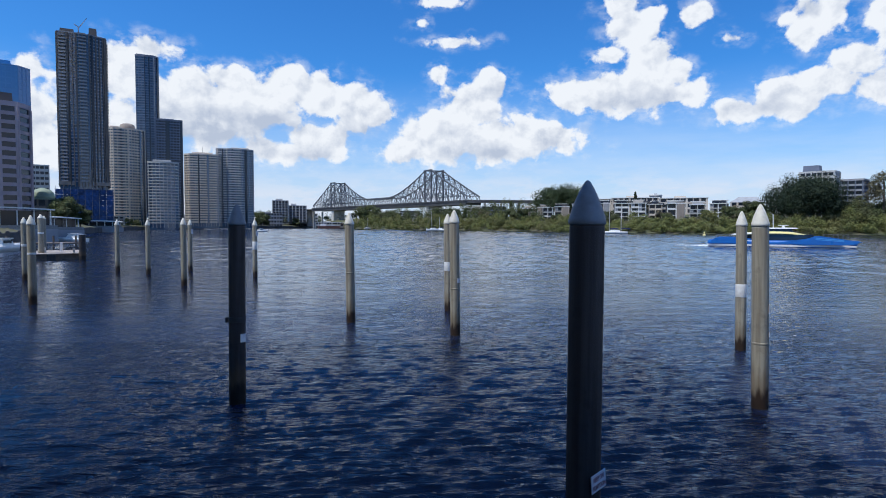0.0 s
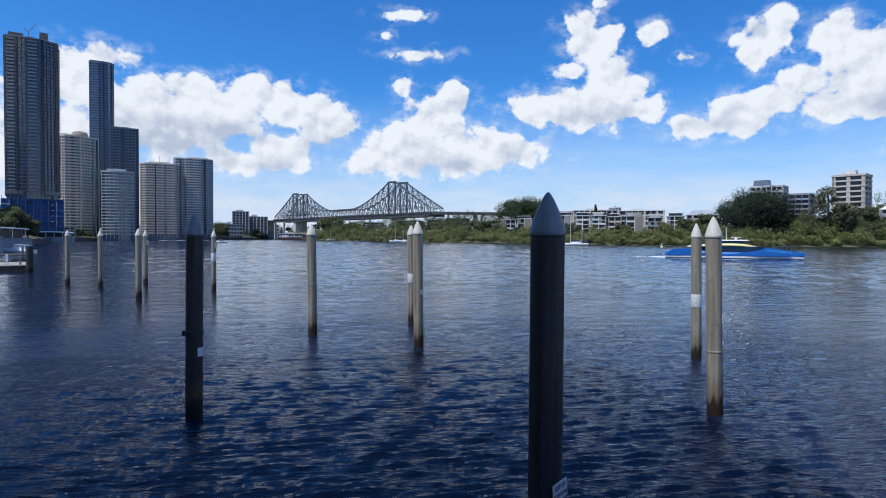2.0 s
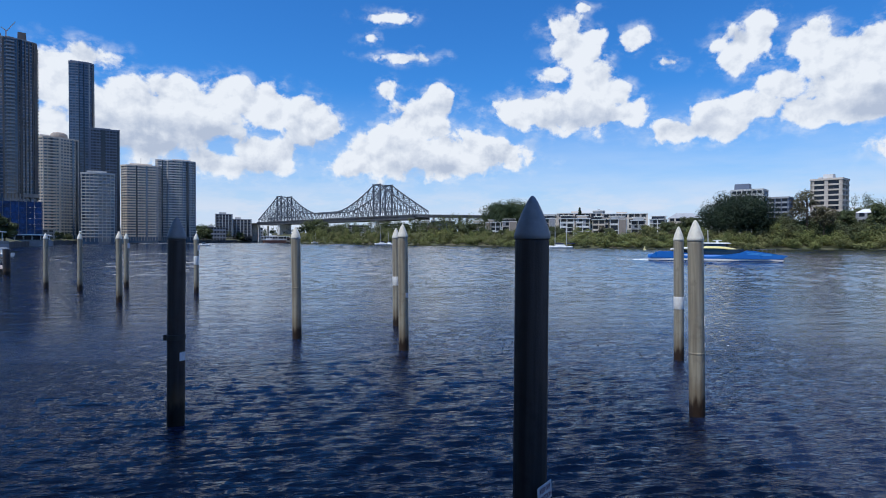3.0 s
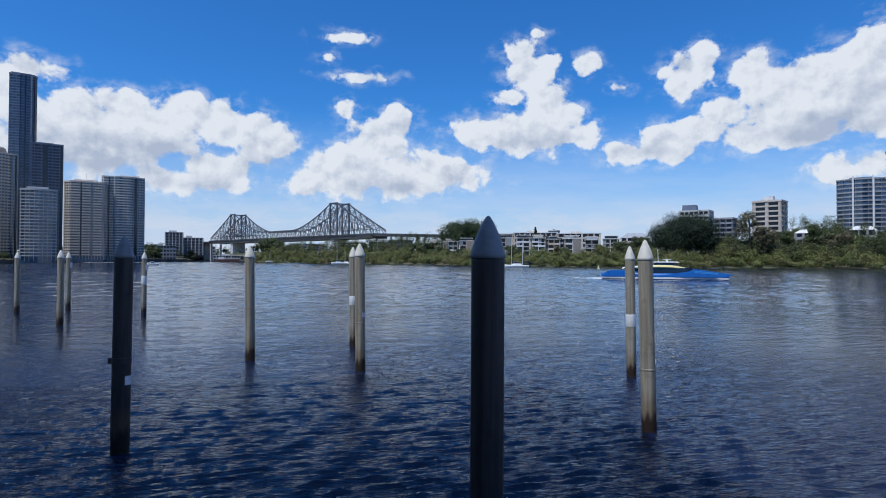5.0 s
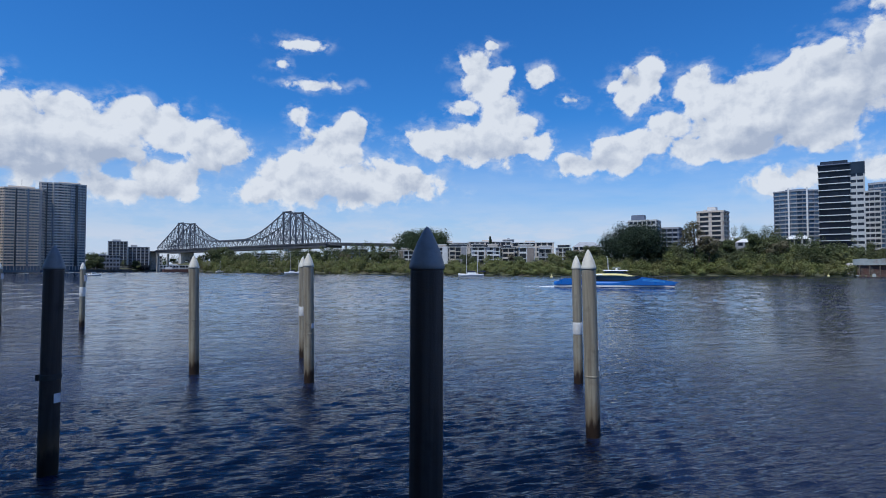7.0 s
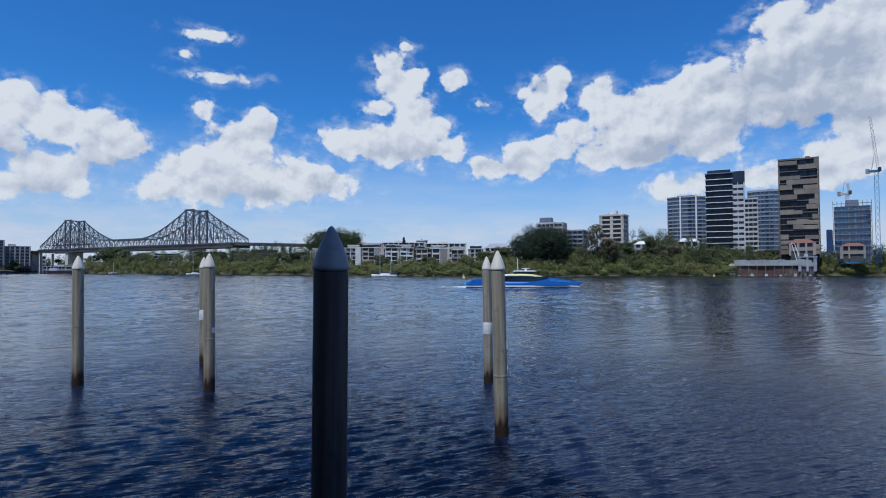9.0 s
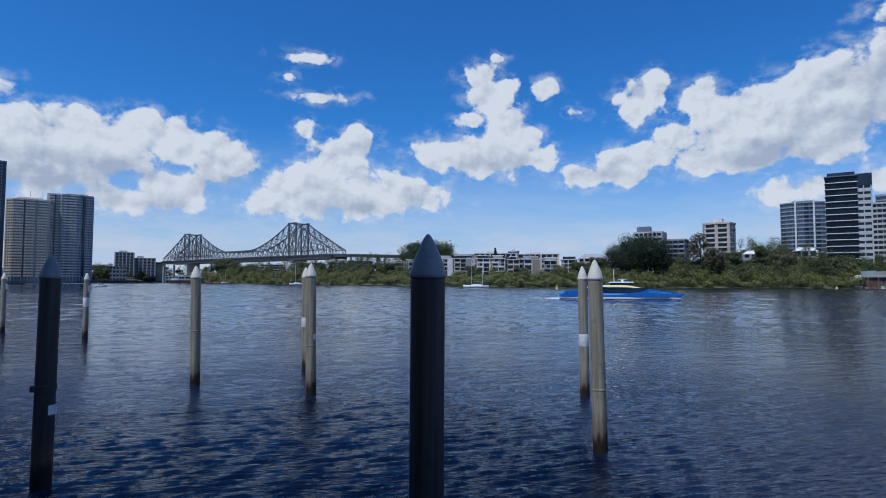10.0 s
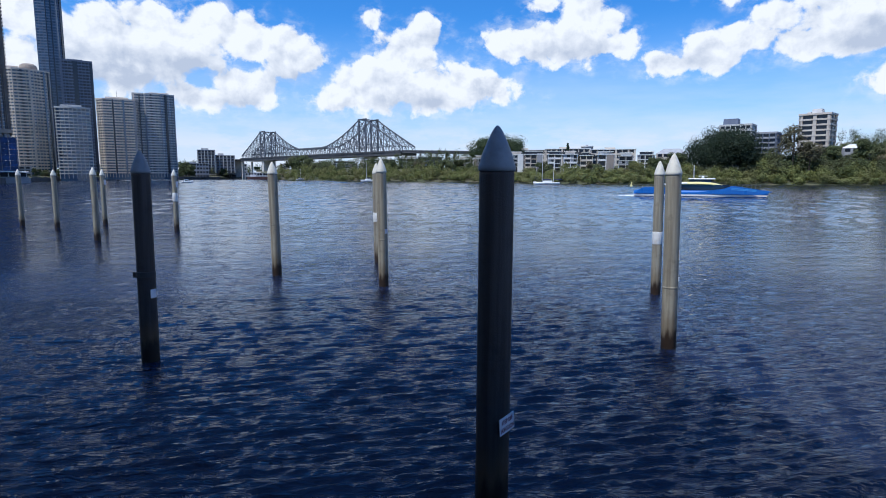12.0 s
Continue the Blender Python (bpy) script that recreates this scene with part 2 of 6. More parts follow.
def water_material():
    m = bpy.data.materials.new("river_water")
    m.use_nodes = True
    q = Graph(m.node_tree)
    shader = m.node_tree.nodes["Principled BSDF"]
    where = q.node("ShaderNodeTexCoord").outputs["Object"]
    murk = q.noise(where, 0.03, 4.0, 0.6)
    q.put(shader.inputs["Base Color"], q.mix(murk, (0.007, 0.012, 0.034, 1), (0.011, 0.017, 0.036, 1)))
    shader.inputs["IOR"].default_value = 1.333
    gusts = q.noise(q.vec("MULTIPLY", where, (0.02, 0.06, 1.0)), 1.0, 4.0, 0.6)
    # wavelets too small to model blur the far reach
    open_water = q.smooth(q.vec("LENGTH", where), 25.0, 200.0, 0.008, 0.09)
    q.put(shader.inputs["Roughness"], q.math("MULTIPLY", open_water, q.smooth(gusts, 0.3, 0.7, 0.7, 1.25)))
    drift = q.vec("ADD", where, (0.0, 0.0, 4.0))
    chop = q.noise(q.vec("MULTIPLY", where, (0.5, 1.9, 1.0)), 3.3, 5.0, 0.6, 0.5)
    ripple = q.noise(q.vec("MULTIPLY", where, (0.9, 2.0, 1.0)), 7.5, 4.0, 0.6, 0.4)
    # sharp wavelet crests
    fold = q.noise(q.vec("MULTIPLY", drift, (0.42, 1.7, 1.0)), 2.4, 3.0, 0.55, 0.5)
    crest = q.math("SUBTRACT", 1.0, q.math("ABSOLUTE", q.math("MULTIPLY_ADD", fold, 5.0, -2.5)))
    crest = q.math("MAXIMUM", crest, -0.4)
    far = q.noise(q.vec("MULTIPLY", where, (0.24, 0.8, 1.0)), 1.0, 4.0, 0.60, 0.5)
    away = q.vec("LENGTH", where)
    calm = q.smooth(away, 9.0, 42.0, 1.0, 0.12)  # the chop is steepest off the quay wall
    small = q.math("ADD", q.math("MULTIPLY", chop, 0.085), q.math("ADD", q.math("MULTIPLY", ripple, 0.030), q.math("MULTIPLY", crest, 0.036)))
    height = q.math("ADD", q.math("MULTIPLY", small, calm), q.math("MULTIPLY", far, q.smooth(away, 10.0, 50.0, 0.06, 0.14)))
    b = q.node("ShaderNodeBump")
    b.inputs["Distance"].default_value = 1.0
    q.put(b.inputs["Strength"], q.math("MULTIPLY_ADD", gusts, 0.5, 0.5))
    q.put(b.inputs["Height"], height)
    q.put(shader.inputs["Normal"], b.outputs[0])
    return m


WATER = water_material()
PILE_PALE = pile_material("weathered_pile_sleeve", (0.38, 0.35, 0.27), (0.22, 0.19, 0.145), (0.034, 0.022, 0.015))
# darker sleeve colours, for piles made with dark=True
PILE_DARK = pile_material("dark_pile_sleeve", (0.056, 0.050, 0.051), (0.034, 0.029, 0.028), (0.016, 0.013, 0.011))
CAP_WHITE = material("white_cap_plastic", (0.78, 0.76, 0.68), 0.55, second=(0.62, 0.59, 0.50), scale=3.0, bump=0.004, stain=(0.40, 0.37, 0.30), stain_scale=2.5)
CAP_GREY = material("grey_pile_cap", (0.20, 0.22, 0.25), 0.5, second=(0.15, 0.165, 0.19), scale=4.0, bump=0.003)
BAND_WHITE = material("reflective_band", (0.82, 0.82, 0.80), 0.5, second=(0.70, 0.69, 0.66), scale=8.0)
SIGN_WHITE = material("sign_enamel", (0.78, 0.76, 0.78), 0.4, second=(0.66, 0.63, 0.66), scale=10.0)
SIGN_RED = material("sign_lettering", (0.16, 0.03, 0.07), 0.5)
STEEL = material("galvanised_steel", (0.30, 0.31, 0.32), 0.5, 0.6, second=(0.2, 0.2, 0.2), scale=6.0)
BRIDGE_STEEL = material("bridge_paint", (0.125, 0.14, 0.165), 0.6, second=(0.09, 0.10, 0.118), scale=0.15, stain=(0.13, 0.115, 0.10), stain_scale=0.08, per_object=0.15)
CONCRETE = material("pier_concrete", (0.66, 0.63, 0.58), 0.85, second=(0.54, 0.51, 0.46), scale=0.3, bump=0.05, stain=(0.25, 0.23, 0.2), stain_scale=0.12)
ROAD_DARK = material("bridge_underside", (0.08, 0.085, 0.09), 0.8, second=(0.05, 0.05, 0.055), scale=0.2)
LAND = material("bank_soil_and_grass", (0.07, 0.085, 0.035), 0.95, second=(0.12, 0.10, 0.06), scale=0.05, bump=0.3, bump_scale=0.4, stain=(0.05, 0.06, 0.025), stain_scale=0.02)
WALL_WHARF = material("wharf_stone", (0.12, 0.11, 0.105), 0.9, second=(0.07, 0.065, 0.062), scale=0.2, bump=0.1, stain=(0.04, 0.04, 0.035), stain_scale=0.06)
DECK = material("riverside_paving", (0.30, 0.28, 0.25), 0.85, second=(0.22, 0.2, 0.18), scale=1.2, bump=0.01)
GLASS_BLUE = material("blue_tower_glass", (0.05, 0.10, 0.17), 0.12, second=(0.035, 0.065, 0.115), scale=0.08, spec=0.9, island=0.5)
GLASS_DARK = material("dark_tower_glass", (0.016, 0.022, 0.034), 0.14, second=(0.028, 0.036, 0.052), scale=0.1, spec=0.45, island=0.6)
GLASS_BLACK = material("black_tower_glass", (0.008, 0.011, 0.018), 0.22, second=(0.014, 0.018, 0.028), scale=0.1, spec=0.22, per_object=0.6)
GLASS_SKY = material("sky_blue_glass", (0.06, 0.20, 0.42), 0.10, second=(0.10, 0.26, 0.5), scale=0.05, spec=1.0, island=0.25)
# dark base colour stands in for shade inside balconies and openings
ROOM_SHADE = material("painted_balcony_shade", (0.10, 0.095, 0.09), 0.8, second=(0.06, 0.06, 0.065), scale=0.3)
WALL_CREAM = material("cream_render", (0.66, 0.58, 0.49), 0.85, second=(0.57, 0.49, 0.41), scale=0.2, stain=(0.36, 0.31, 0.26), stain_scale=0.05, per_object=0.08)
WALL_TAN = material("tan_concrete", (0.36, 0.30, 0.25), 0.85, second=(0.29, 0.245, 0.21), scale=0.2, stain=(0.2, 0.17, 0.15), stain_scale=0.06, per_object=0.1)
WALL_GREY = material("grey_concrete", (0.38, 0.38, 0.395), 0.85, second=(0.29, 0.295, 0.31), scale=0.2, stain=(0.14, 0.14, 0.15), stain_scale=0.06, per_object=0.12)
WALL_SLATE = material("slate_tower_cladding", (0.15, 0.175, 0.235), 0.6, second=(0.11, 0.13, 0.18), scale=0.15, per_object=0.15)
WALL_BROWN = material("bronze_tower_cladding", (0.15, 0.125, 0.105), 0.6, second=(0.10, 0.085, 0.075), scale=0.15, per_object=0.15)
WALL_PLUM = material("mauve_stone_cladding", (0.42, 0.35, 0.38), 0.75, second=(0.35, 0.285, 0.315), scale=0.3, stain=(0.30, 0.25, 0.27), stain_scale=0.08, per_object=0.1)
WALL_WHITE = material("white_render", (0.60, 0.59, 0.57), 0.85, second=(0.50, 0.49, 0.46), scale=0.3, stain=(0.42, 0.40, 0.37), stain_scale=0.1, per_object=0.08)
PAINT_PALE = material("pale_floor_edges", (0.78, 0.77, 0.75), 0.6, second=(0.68, 0.67, 0.65), scale=0.4)
WALL_STONE = material("warm_panel_cladding", (0.27, 0.225, 0.175), 0.8, second=(0.22, 0.18, 0.14), scale=0.4, per_object=0.22)
NET_BLUE = material("blue_site_netting", (0.025, 0.085, 0.27), 0.8, second=(0.025, 0.05, 0.13), scale=0.25, bump=0.1, per_object=0.28)
ROOF_RED = material("terracotta_roof", (0.24, 0.11, 0.08), 0.85, second=(0.18, 0.09, 0.07), scale=0.8, bump=0.04)
ROOF_GREY = material("grey_metal_roof", (0.42, 0.43, 0.44), 0.6, 0.1, second=(0.33, 0.33, 0.34), scale=0.5)
ROOF_GREEN = material("copper_dome", (0.30, 0.36, 0.26), 0.7, second=(0.24, 0.28, 0.2), scale=0.6)
HULL_BLUE = material("ferry_blue_paint", (0.025, 0.16, 0.50), 0.3, second=(0.02, 0.13, 0.45), scale=0.4)
PAINT_WHITE = material("white_boat_paint", (0.80, 0.80, 0.78), 0.35, second=(0.70, 0.69, 0.66), scale=0.8)
PAINT_YELLOW = material("yellow_boat_paint", (0.80, 0.66, 0.22), 0.4, second=(0.78, 0.70, 0.36), scale=0.6)
DARK_RUBBER = material("dark_boat_trim", (0.02, 0.02, 0.024), 0.6, second=(0.04, 0.04, 0.04), scale=3.0)
BOAT_GLASS = material("boat_window_glass", (0.012, 0.014, 0.018), 0.08, spec=0.8)
SAIL_BLUE = material("navy_sail_cover", (0.02, 0.03, 0.12), 0.8, second=(0.03, 0.04, 0.1), scale=2.0)
TIMBER = material("weathered_timber", (0.20, 0.15, 0.11), 0.85, second=(0.12, 0.09, 0.07), scale=1.5, bump=0.02)
BARK = material("tree_bark", (0.12, 0.09, 0.065), 0.95, second=(0.07, 0.055, 0.04), scale=1.0, bump=0.05)
CRANE_WHITE = material("crane_paint_pale", (0.62, 0.60, 0.58), 0.6, second=(0.5, 0.36, 0.32), scale=0.1)
CRANE_BLUE = material("crane_paint_blue", (0.03, 0.16, 0.32), 0.6, second=(0.02, 0.1, 0.22), scale=0.3)


def leaf_material(name, dark, pale, brown=None):
    m = bpy.data.materials.new(name)
    m.use_nodes = True
    q = Graph(m.node_tree)
    shader = m.node_tree.nodes["Principled BSDF"]
    where = q.node("ShaderNodeTexCoord").outputs["Object"]
    luck = q.node("ShaderNodeNewGeometry").outputs["Random Per Island"]
    clump = q.noise(where, 0.22, 3.0, 0.55)
    colour = q.mix(q.math("MULTIPLY_ADD", luck, 0.35, q.smooth(clump, 0.36, 0.64, 0.0, 0.65)), (*dark, 1), (*pale, 1))
    broad = q.noise(where, 0.07, 4.0, 0.6)
    colour = q.mix(q.smooth(broad, 0.42, 0.66, 0.0, 0.7), colour, (*(brown or dark), 1))
    q.put(shader.inputs["Base Color"], colour)
    shader.inputs["Roughness"].default_value = 0.65
    shader.inputs["Specular IOR Level"].default_value = 0.25
    through_leaf = q.node("ShaderNodeBsdfTranslucent")
    q.put(through_leaf.inputs[0], colour)
    both = q.node("ShaderNodeMixShader")
    both.inputs[0].default_value = 0.2
    q.put(both.inputs[1], shader.outputs[0])
    q.put(both.inputs[2], through_leaf.outputs[0])
    q.put(m.node_tree.nodes["Material Output"].inputs[0], both.outputs[0])
    return m


LEAF_MANGROVE = leaf_material("mangrove_leaves", (0.095, 0.115, 0.034), (0.235, 0.245, 0.075), (0.19, 0.175, 0.075))
LEAF_FIG = leaf_material("fig_leaves", (0.018, 0.030, 0.016), (0.035, 0.055, 0.026))
LEAF_GREEN = leaf_material("garden_leaves", (0.052, 0.07, 0.028), (0.125, 0.145, 0.055), (0.10, 0.10, 0.05))
LEAF_DARK = leaf_material("dark_broad_leaves", (0.034, 0.054, 0.022), (0.065, 0.09, 0.036))
LEAF_OLIVE = leaf_material("eucalypt_leaves", (0.10, 0.095, 0.050), (0.17, 0.15, 0.085), (0.14, 0.10, 0.07))


# ---- mesh building ----
class Geo:
    def __init__(self):
        self.v, self.f = [], []

    def add(self, verts, faces):
        k = len(self.v)
        self.v += [tuple(p) for p in verts]
        self.f += [tuple(i + k for i in f) for f in faces]
        return self

    def prism(self, poly, z0, z1, top=None):
        """Upright prism over a counter-clockwise outline; top: another outline for a tapered form."""
        n = len(poly)
        top = top or poly
        side = [(i, (i + 1) % n, n + (i + 1) % n, n + i) for i in range(n)]
        return self.add([(x, y, z0) for x, y in poly] + [(x, y, z1) for x, y in top], side + [tuple(range(n - 1, -1, -1)), tuple(range(n, 2 * n))])

    def box(self, x0, x1, y0, y1, z0, z1):
        return self.prism([(x0, y0), (x1, y0), (x1, y1), (x0, y1)], z0, z1)

    def lathe(self, profile, sides=24, x=0.0, y=0.0):
        """Rings (radius, height) turned about an upright axis."""
        k = len(self.v)
        for r, z in profile:
            self.v += [(x + r * math.cos(2 * math.pi * i / sides), y + r * math.sin(2 * math.pi * i / sides), z) for i in range(sides)]
        for j in range(len(profile) - 1):
            a = k + j * sides
            self.f += [(a + i, a + (i + 1) % sides, a + sides + (i + 1) % sides, a + sides + i) for i in range(sides)]
        self.f += [tuple(range(k + sides - 1, k - 1, -1)), tuple(range(len(self.v) - sides, len(self.v)))]
        return self

    def bar(self, a, b, w, h=None, sides=4):
        """Straight member from a to b with a w by h section, or a round one."""
        a, b = Vector(a), Vector(b)
        ahead = (b - a).normalized()
        side = ahead.cross((0, 0, 1))
        side = side.normalized() if side.length > 1e-4 else Vector((1, 0, 0))
        up = side.cross(ahead)
        h = h or w
        if sides == 4:
            ring = [(-w / 2, -h / 2), (w / 2, -h / 2), (w / 2, h / 2), (-w / 2, h / 2)]
        else:
            ring = [(w / 2 * math.cos(2 * math.pi * i / sides), w / 2 * math.sin(2 * math.pi * i / sides)) for i in range(sides)]
        n = len(ring)
        pts = [p + side * u + up * v for p in (a, b) for u, v in ring]
        return self.add(pts, [(i, (i + 1) % n, n + (i + 1) % n, n + i) for i in range(n)] + [tuple(range(n - 1, -1, -1)), tuple(range(n, 2 * n))])

    def loft(self, rings):
        """Skin over closed rings with the same number of points."""
        n, k = len(rings[0]), len(self.v)
        for ring in rings:
            self.v += [tuple(p) for p in ring]
        for j in range(len(rings) - 1):
            a = k + j * n
            self.f += [(a + i, a + (i + 1) % n, a + n + (i + 1) % n, a + n + i) for i in range(n)]
        self.f += [tuple(range(k + n - 1, k - 1, -1)), tuple(range(len(self.v) - n, len(self.v)))]
        return self

    def mesh(self, name, mat, shade=False):
        me = bpy.data.meshes.new(name)
        me.from_pydata(self.v, [], self.f)
        me.materials.append(mat)
        if shade:
            me.polygons.foreach_set("use_smooth", [len(p.vertices) == 4 for p in me.polygons])
        me.update()
        return me


def part(name, geo, mat, parent, label="", shade=False):
    """One mesh object under a thing or a part; geo: a Geo or a ready mesh."""
    me = geo if isinstance(geo, bpy.types.Mesh) else geo.mesh(name, mat, shade)
    ob = new(name, me)
    ob.parent = parent
    if label:
        tagged(ob, label)
    return ob


def thing(name, label, category, m, group="", kind=""):
    ob = new(name)
    ob.empty_display_size = 0.2
    ob.matrix_basis = m
    return tagged(ob, label, category, group, kind)


def polar(az, d):
    return d * math.sin(radians(az)), d * math.cos(radians(az))


def facing(az, d, z=0.0, turn=0.0):
    """A pose at that bearing and distance whose local y points away from the origin."""
    return pose(*polar(az, d), z, 0, 0, -az + turn)


rng = np.random.default_rng(7)
dice = random.Random(11)

# ---- river ----
def wave_height(x, y, dist):
    """Wind chop: trains of short waves with wandering crests."""
    h, cell = np.zeros_like(x), dist * 0.0055
    turns = np.random.default_rng(3)
    for k in range(44):
        length = 0.22 * 1.11 ** k
        way = radians(100 + turns.normal(0, 8))
        kx, ky = 2 * np.pi / length * math.cos(way), 2 * np.pi / length * math.sin(way)
        bend = 0.9 * np.sin(x * turns.uniform(0.1, 0.5) / length ** 0.5 + turns.uniform(0, 6)) + 0.9 * np.sin(y * turns.uniform(0.1, 0.4) / length ** 0.5 + turns.uniform(0, 6))
        phase = kx * x + ky * y + bend * 1.0 + turns.uniform(0, 6.28)
        amp = 0.020 * min(length, 0.4) ** 0.75 / (1 + max(0, length - 0.4) * 7.0)
        amp = amp * np.clip(1.3 - dist / 70, 0.0, 1) * np.clip((length / cell - 2.2) / 2, 0, 1)
        # far off, only the waves that the sheet can carry, at the same steepness
        amp = amp + 0.0115 * length * np.clip((length / cell - 2.2) / 0.6, 0, 1) * np.clip((4.4 - length / cell) / 1.2, 0, 1) * np.clip((dist - 30) / 60, 0, 1)
        h += amp * (2.3 * np.exp(1.3 * (np.sin(phase) - 1)) - 1)
    return h


def river():
    """One sheet to the horizon, fine near the quay and coarse far off."""
    near = 2.5 * 1.0055 ** np.arange(0, 1030)
    far = near[-1] * 1.09 ** np.arange(1, 40)
    radii = np.concatenate([[0.05, 0.7, 1.3, 1.9], near, far[far < 4700]])
    angles = np.radians(np.concatenate([np.arange(-180, -46, 6.0), np.arange(-46, 72, 0.22), np.arange(72, 180, 6.0)]))
    rr, aa = np.meshgrid(radii, angles, indexing="ij")
    x, y = rr * np.sin(aa), rr * np.cos(aa)
    z = wave_height(x, y, rr)
    z[(rr > 700) | (rr < 2.4)] = 0
    z[:, (angles < radians(-46)) | (angles > radians(72))] = 0
    n, m = rr.shape
    verts = np.stack([x, y, z], -1).reshape(-1, 3)
    i, j = np.meshgrid(np.arange(n - 1), np.arange(m), indexing="ij")
    a, b = i * m + j, i * m + (j + 1) % m
    quads = np.stack([a, a + m, b + m, b], -1).reshape(-1, 4)
    me = bpy.data.meshes.new("water")
    me.vertices.add(len(verts))
    me.vertices.foreach_set("co", verts.ravel())
    me.loops.add(quads.size)
    me.loops.foreach_set("vertex_index", quads.ravel().astype(np.int32))
    me.polygons.add(len(quads))
    me.polygons.foreach_set("loop_start", np.arange(0, quads.size, 4, dtype=np.int32))
    me.polygons.foreach_set("use_smooth", np.ones(len(quads), bool))
    me.update(calc_edges=True)
    me.materials.append(WATER)
    tagged(new("water", me), "dark blue choppy river water with small wind waves", "river", kind="structure")


river()

# ---- land ----
BANKS = {
    "left": [(-62, 45), (-48, 75), (-38, 120), (-34.5, 165), (-32, 250), (-29, 420), (-26, 600), (-22, 720), (-18, 800), (-15, 860), (-12.5, 1050), (-10.8, 1300), (-9, 1500)],
    "right": [(-9.6, 900), (-8, 850), (-6.5, 740), (-4, 650), (-1, 585), (3, 540), (8, 490), (14, 428), (18, 402), (26, 362), (33, 360), (38, 378), (44, 395), (50, 402), (56, 425), (62, 470), (70, 520), (85, 640)],
}
RISES = {"left": [(0, -1.5), (1, 0.6), (3, 2.6), (40, 4), (150, 6), (600, 14), (2500, 26)], "right": [(0, -1.5), (2, 0.3), (7, 1.2), (30, 4), (60, 8), (150, 14), (500, 20), (3000, 24)]}


def shore(side, az):
    a, d = zip(*BANKS[side])
    return float(np.interp(az, a, d))


def ground_height(side, az, d):
    s, h = zip(*RISES[side])
    return float(np.interp(d - shore(side, az), s, h))


def bank(side, label):
    lo, hi = BANKS[side][0][0], BANKS[side][-1][0]
    steps = np.linspace(lo, hi, 220)
    outs = [0, 1, 2, 4, 7, 15, 30, 45, 60, 100, 150, 300, 600, 1200, 2400, 3600]
    geo = Geo()
    for az in steps:
        wobble = 3.0 * noise.noise((az * 0.9, 3.1, 0)) + 1.5 * noise.noise((az * 3.1, 1.1, 0))
        for o in outs:
            d = shore(side, az) + o
            geo.v.append((*polar(az, d + wobble), ground_height(side, az, d) + (0.8 * noise.noise((az * 2, o * 0.1, 5)) if o > 10 else 0)))
    k = len(outs)
    geo.f = [(i * k + j, (i + 1) * k + j, (i + 1) * k + j + 1, i * k + j + 1) for i in range(len(steps) - 1) for j in range(k - 1)]
    me = geo.mesh("ground", LAND, True)
    tagged(new("ground", me), label, "river bank", kind="structure")


bank("left", "low built-up river bank below the city towers")
bank("right", "green river bank rising behind a belt of mangroves")

# stone river wall along the city bank
river_wall = Geo()
steps = np.linspace(-36, -12.8, 90)
for a0, a1 in zip(steps[:-1], steps[1:]):
    d0, d1 = shore("left", a0) - 3.5, shore("left", a1) - 3.5
    river_wall.prism([polar(a0, d0), polar(a1, d1), polar(a1, d1 + 9), polar(a0, d0 + 9)], -1.5, 3.2 + 0.25 * math.sin(a0 * 9))
tagged(new("wall_river", river_wall.mesh("river_wall", WALL_WHARF)), "dark stained stone river wall along the city bank", "river wall", kind="structure")

# quay behind the eye, with an unseen side building added to shade near piles
quay = tagged(new("pavement", Geo().box(-60, 60, -14, 1.0, -2, 3.1).mesh("quay", DECK)), "grey paved riverside deck on the quay edge", "quay", kind="structure")
tagged(new("wall_quay", Geo().prism([(-46, -40), (-9.5, -40), (-9.5, 8.3), (-12.7, 13.0), (-46, 13.0)], -2, 43).mesh("quayside_shade_block", WALL_TAN)), "unseen tan building wall added beside the quay for shade", "building wall", kind="structure")


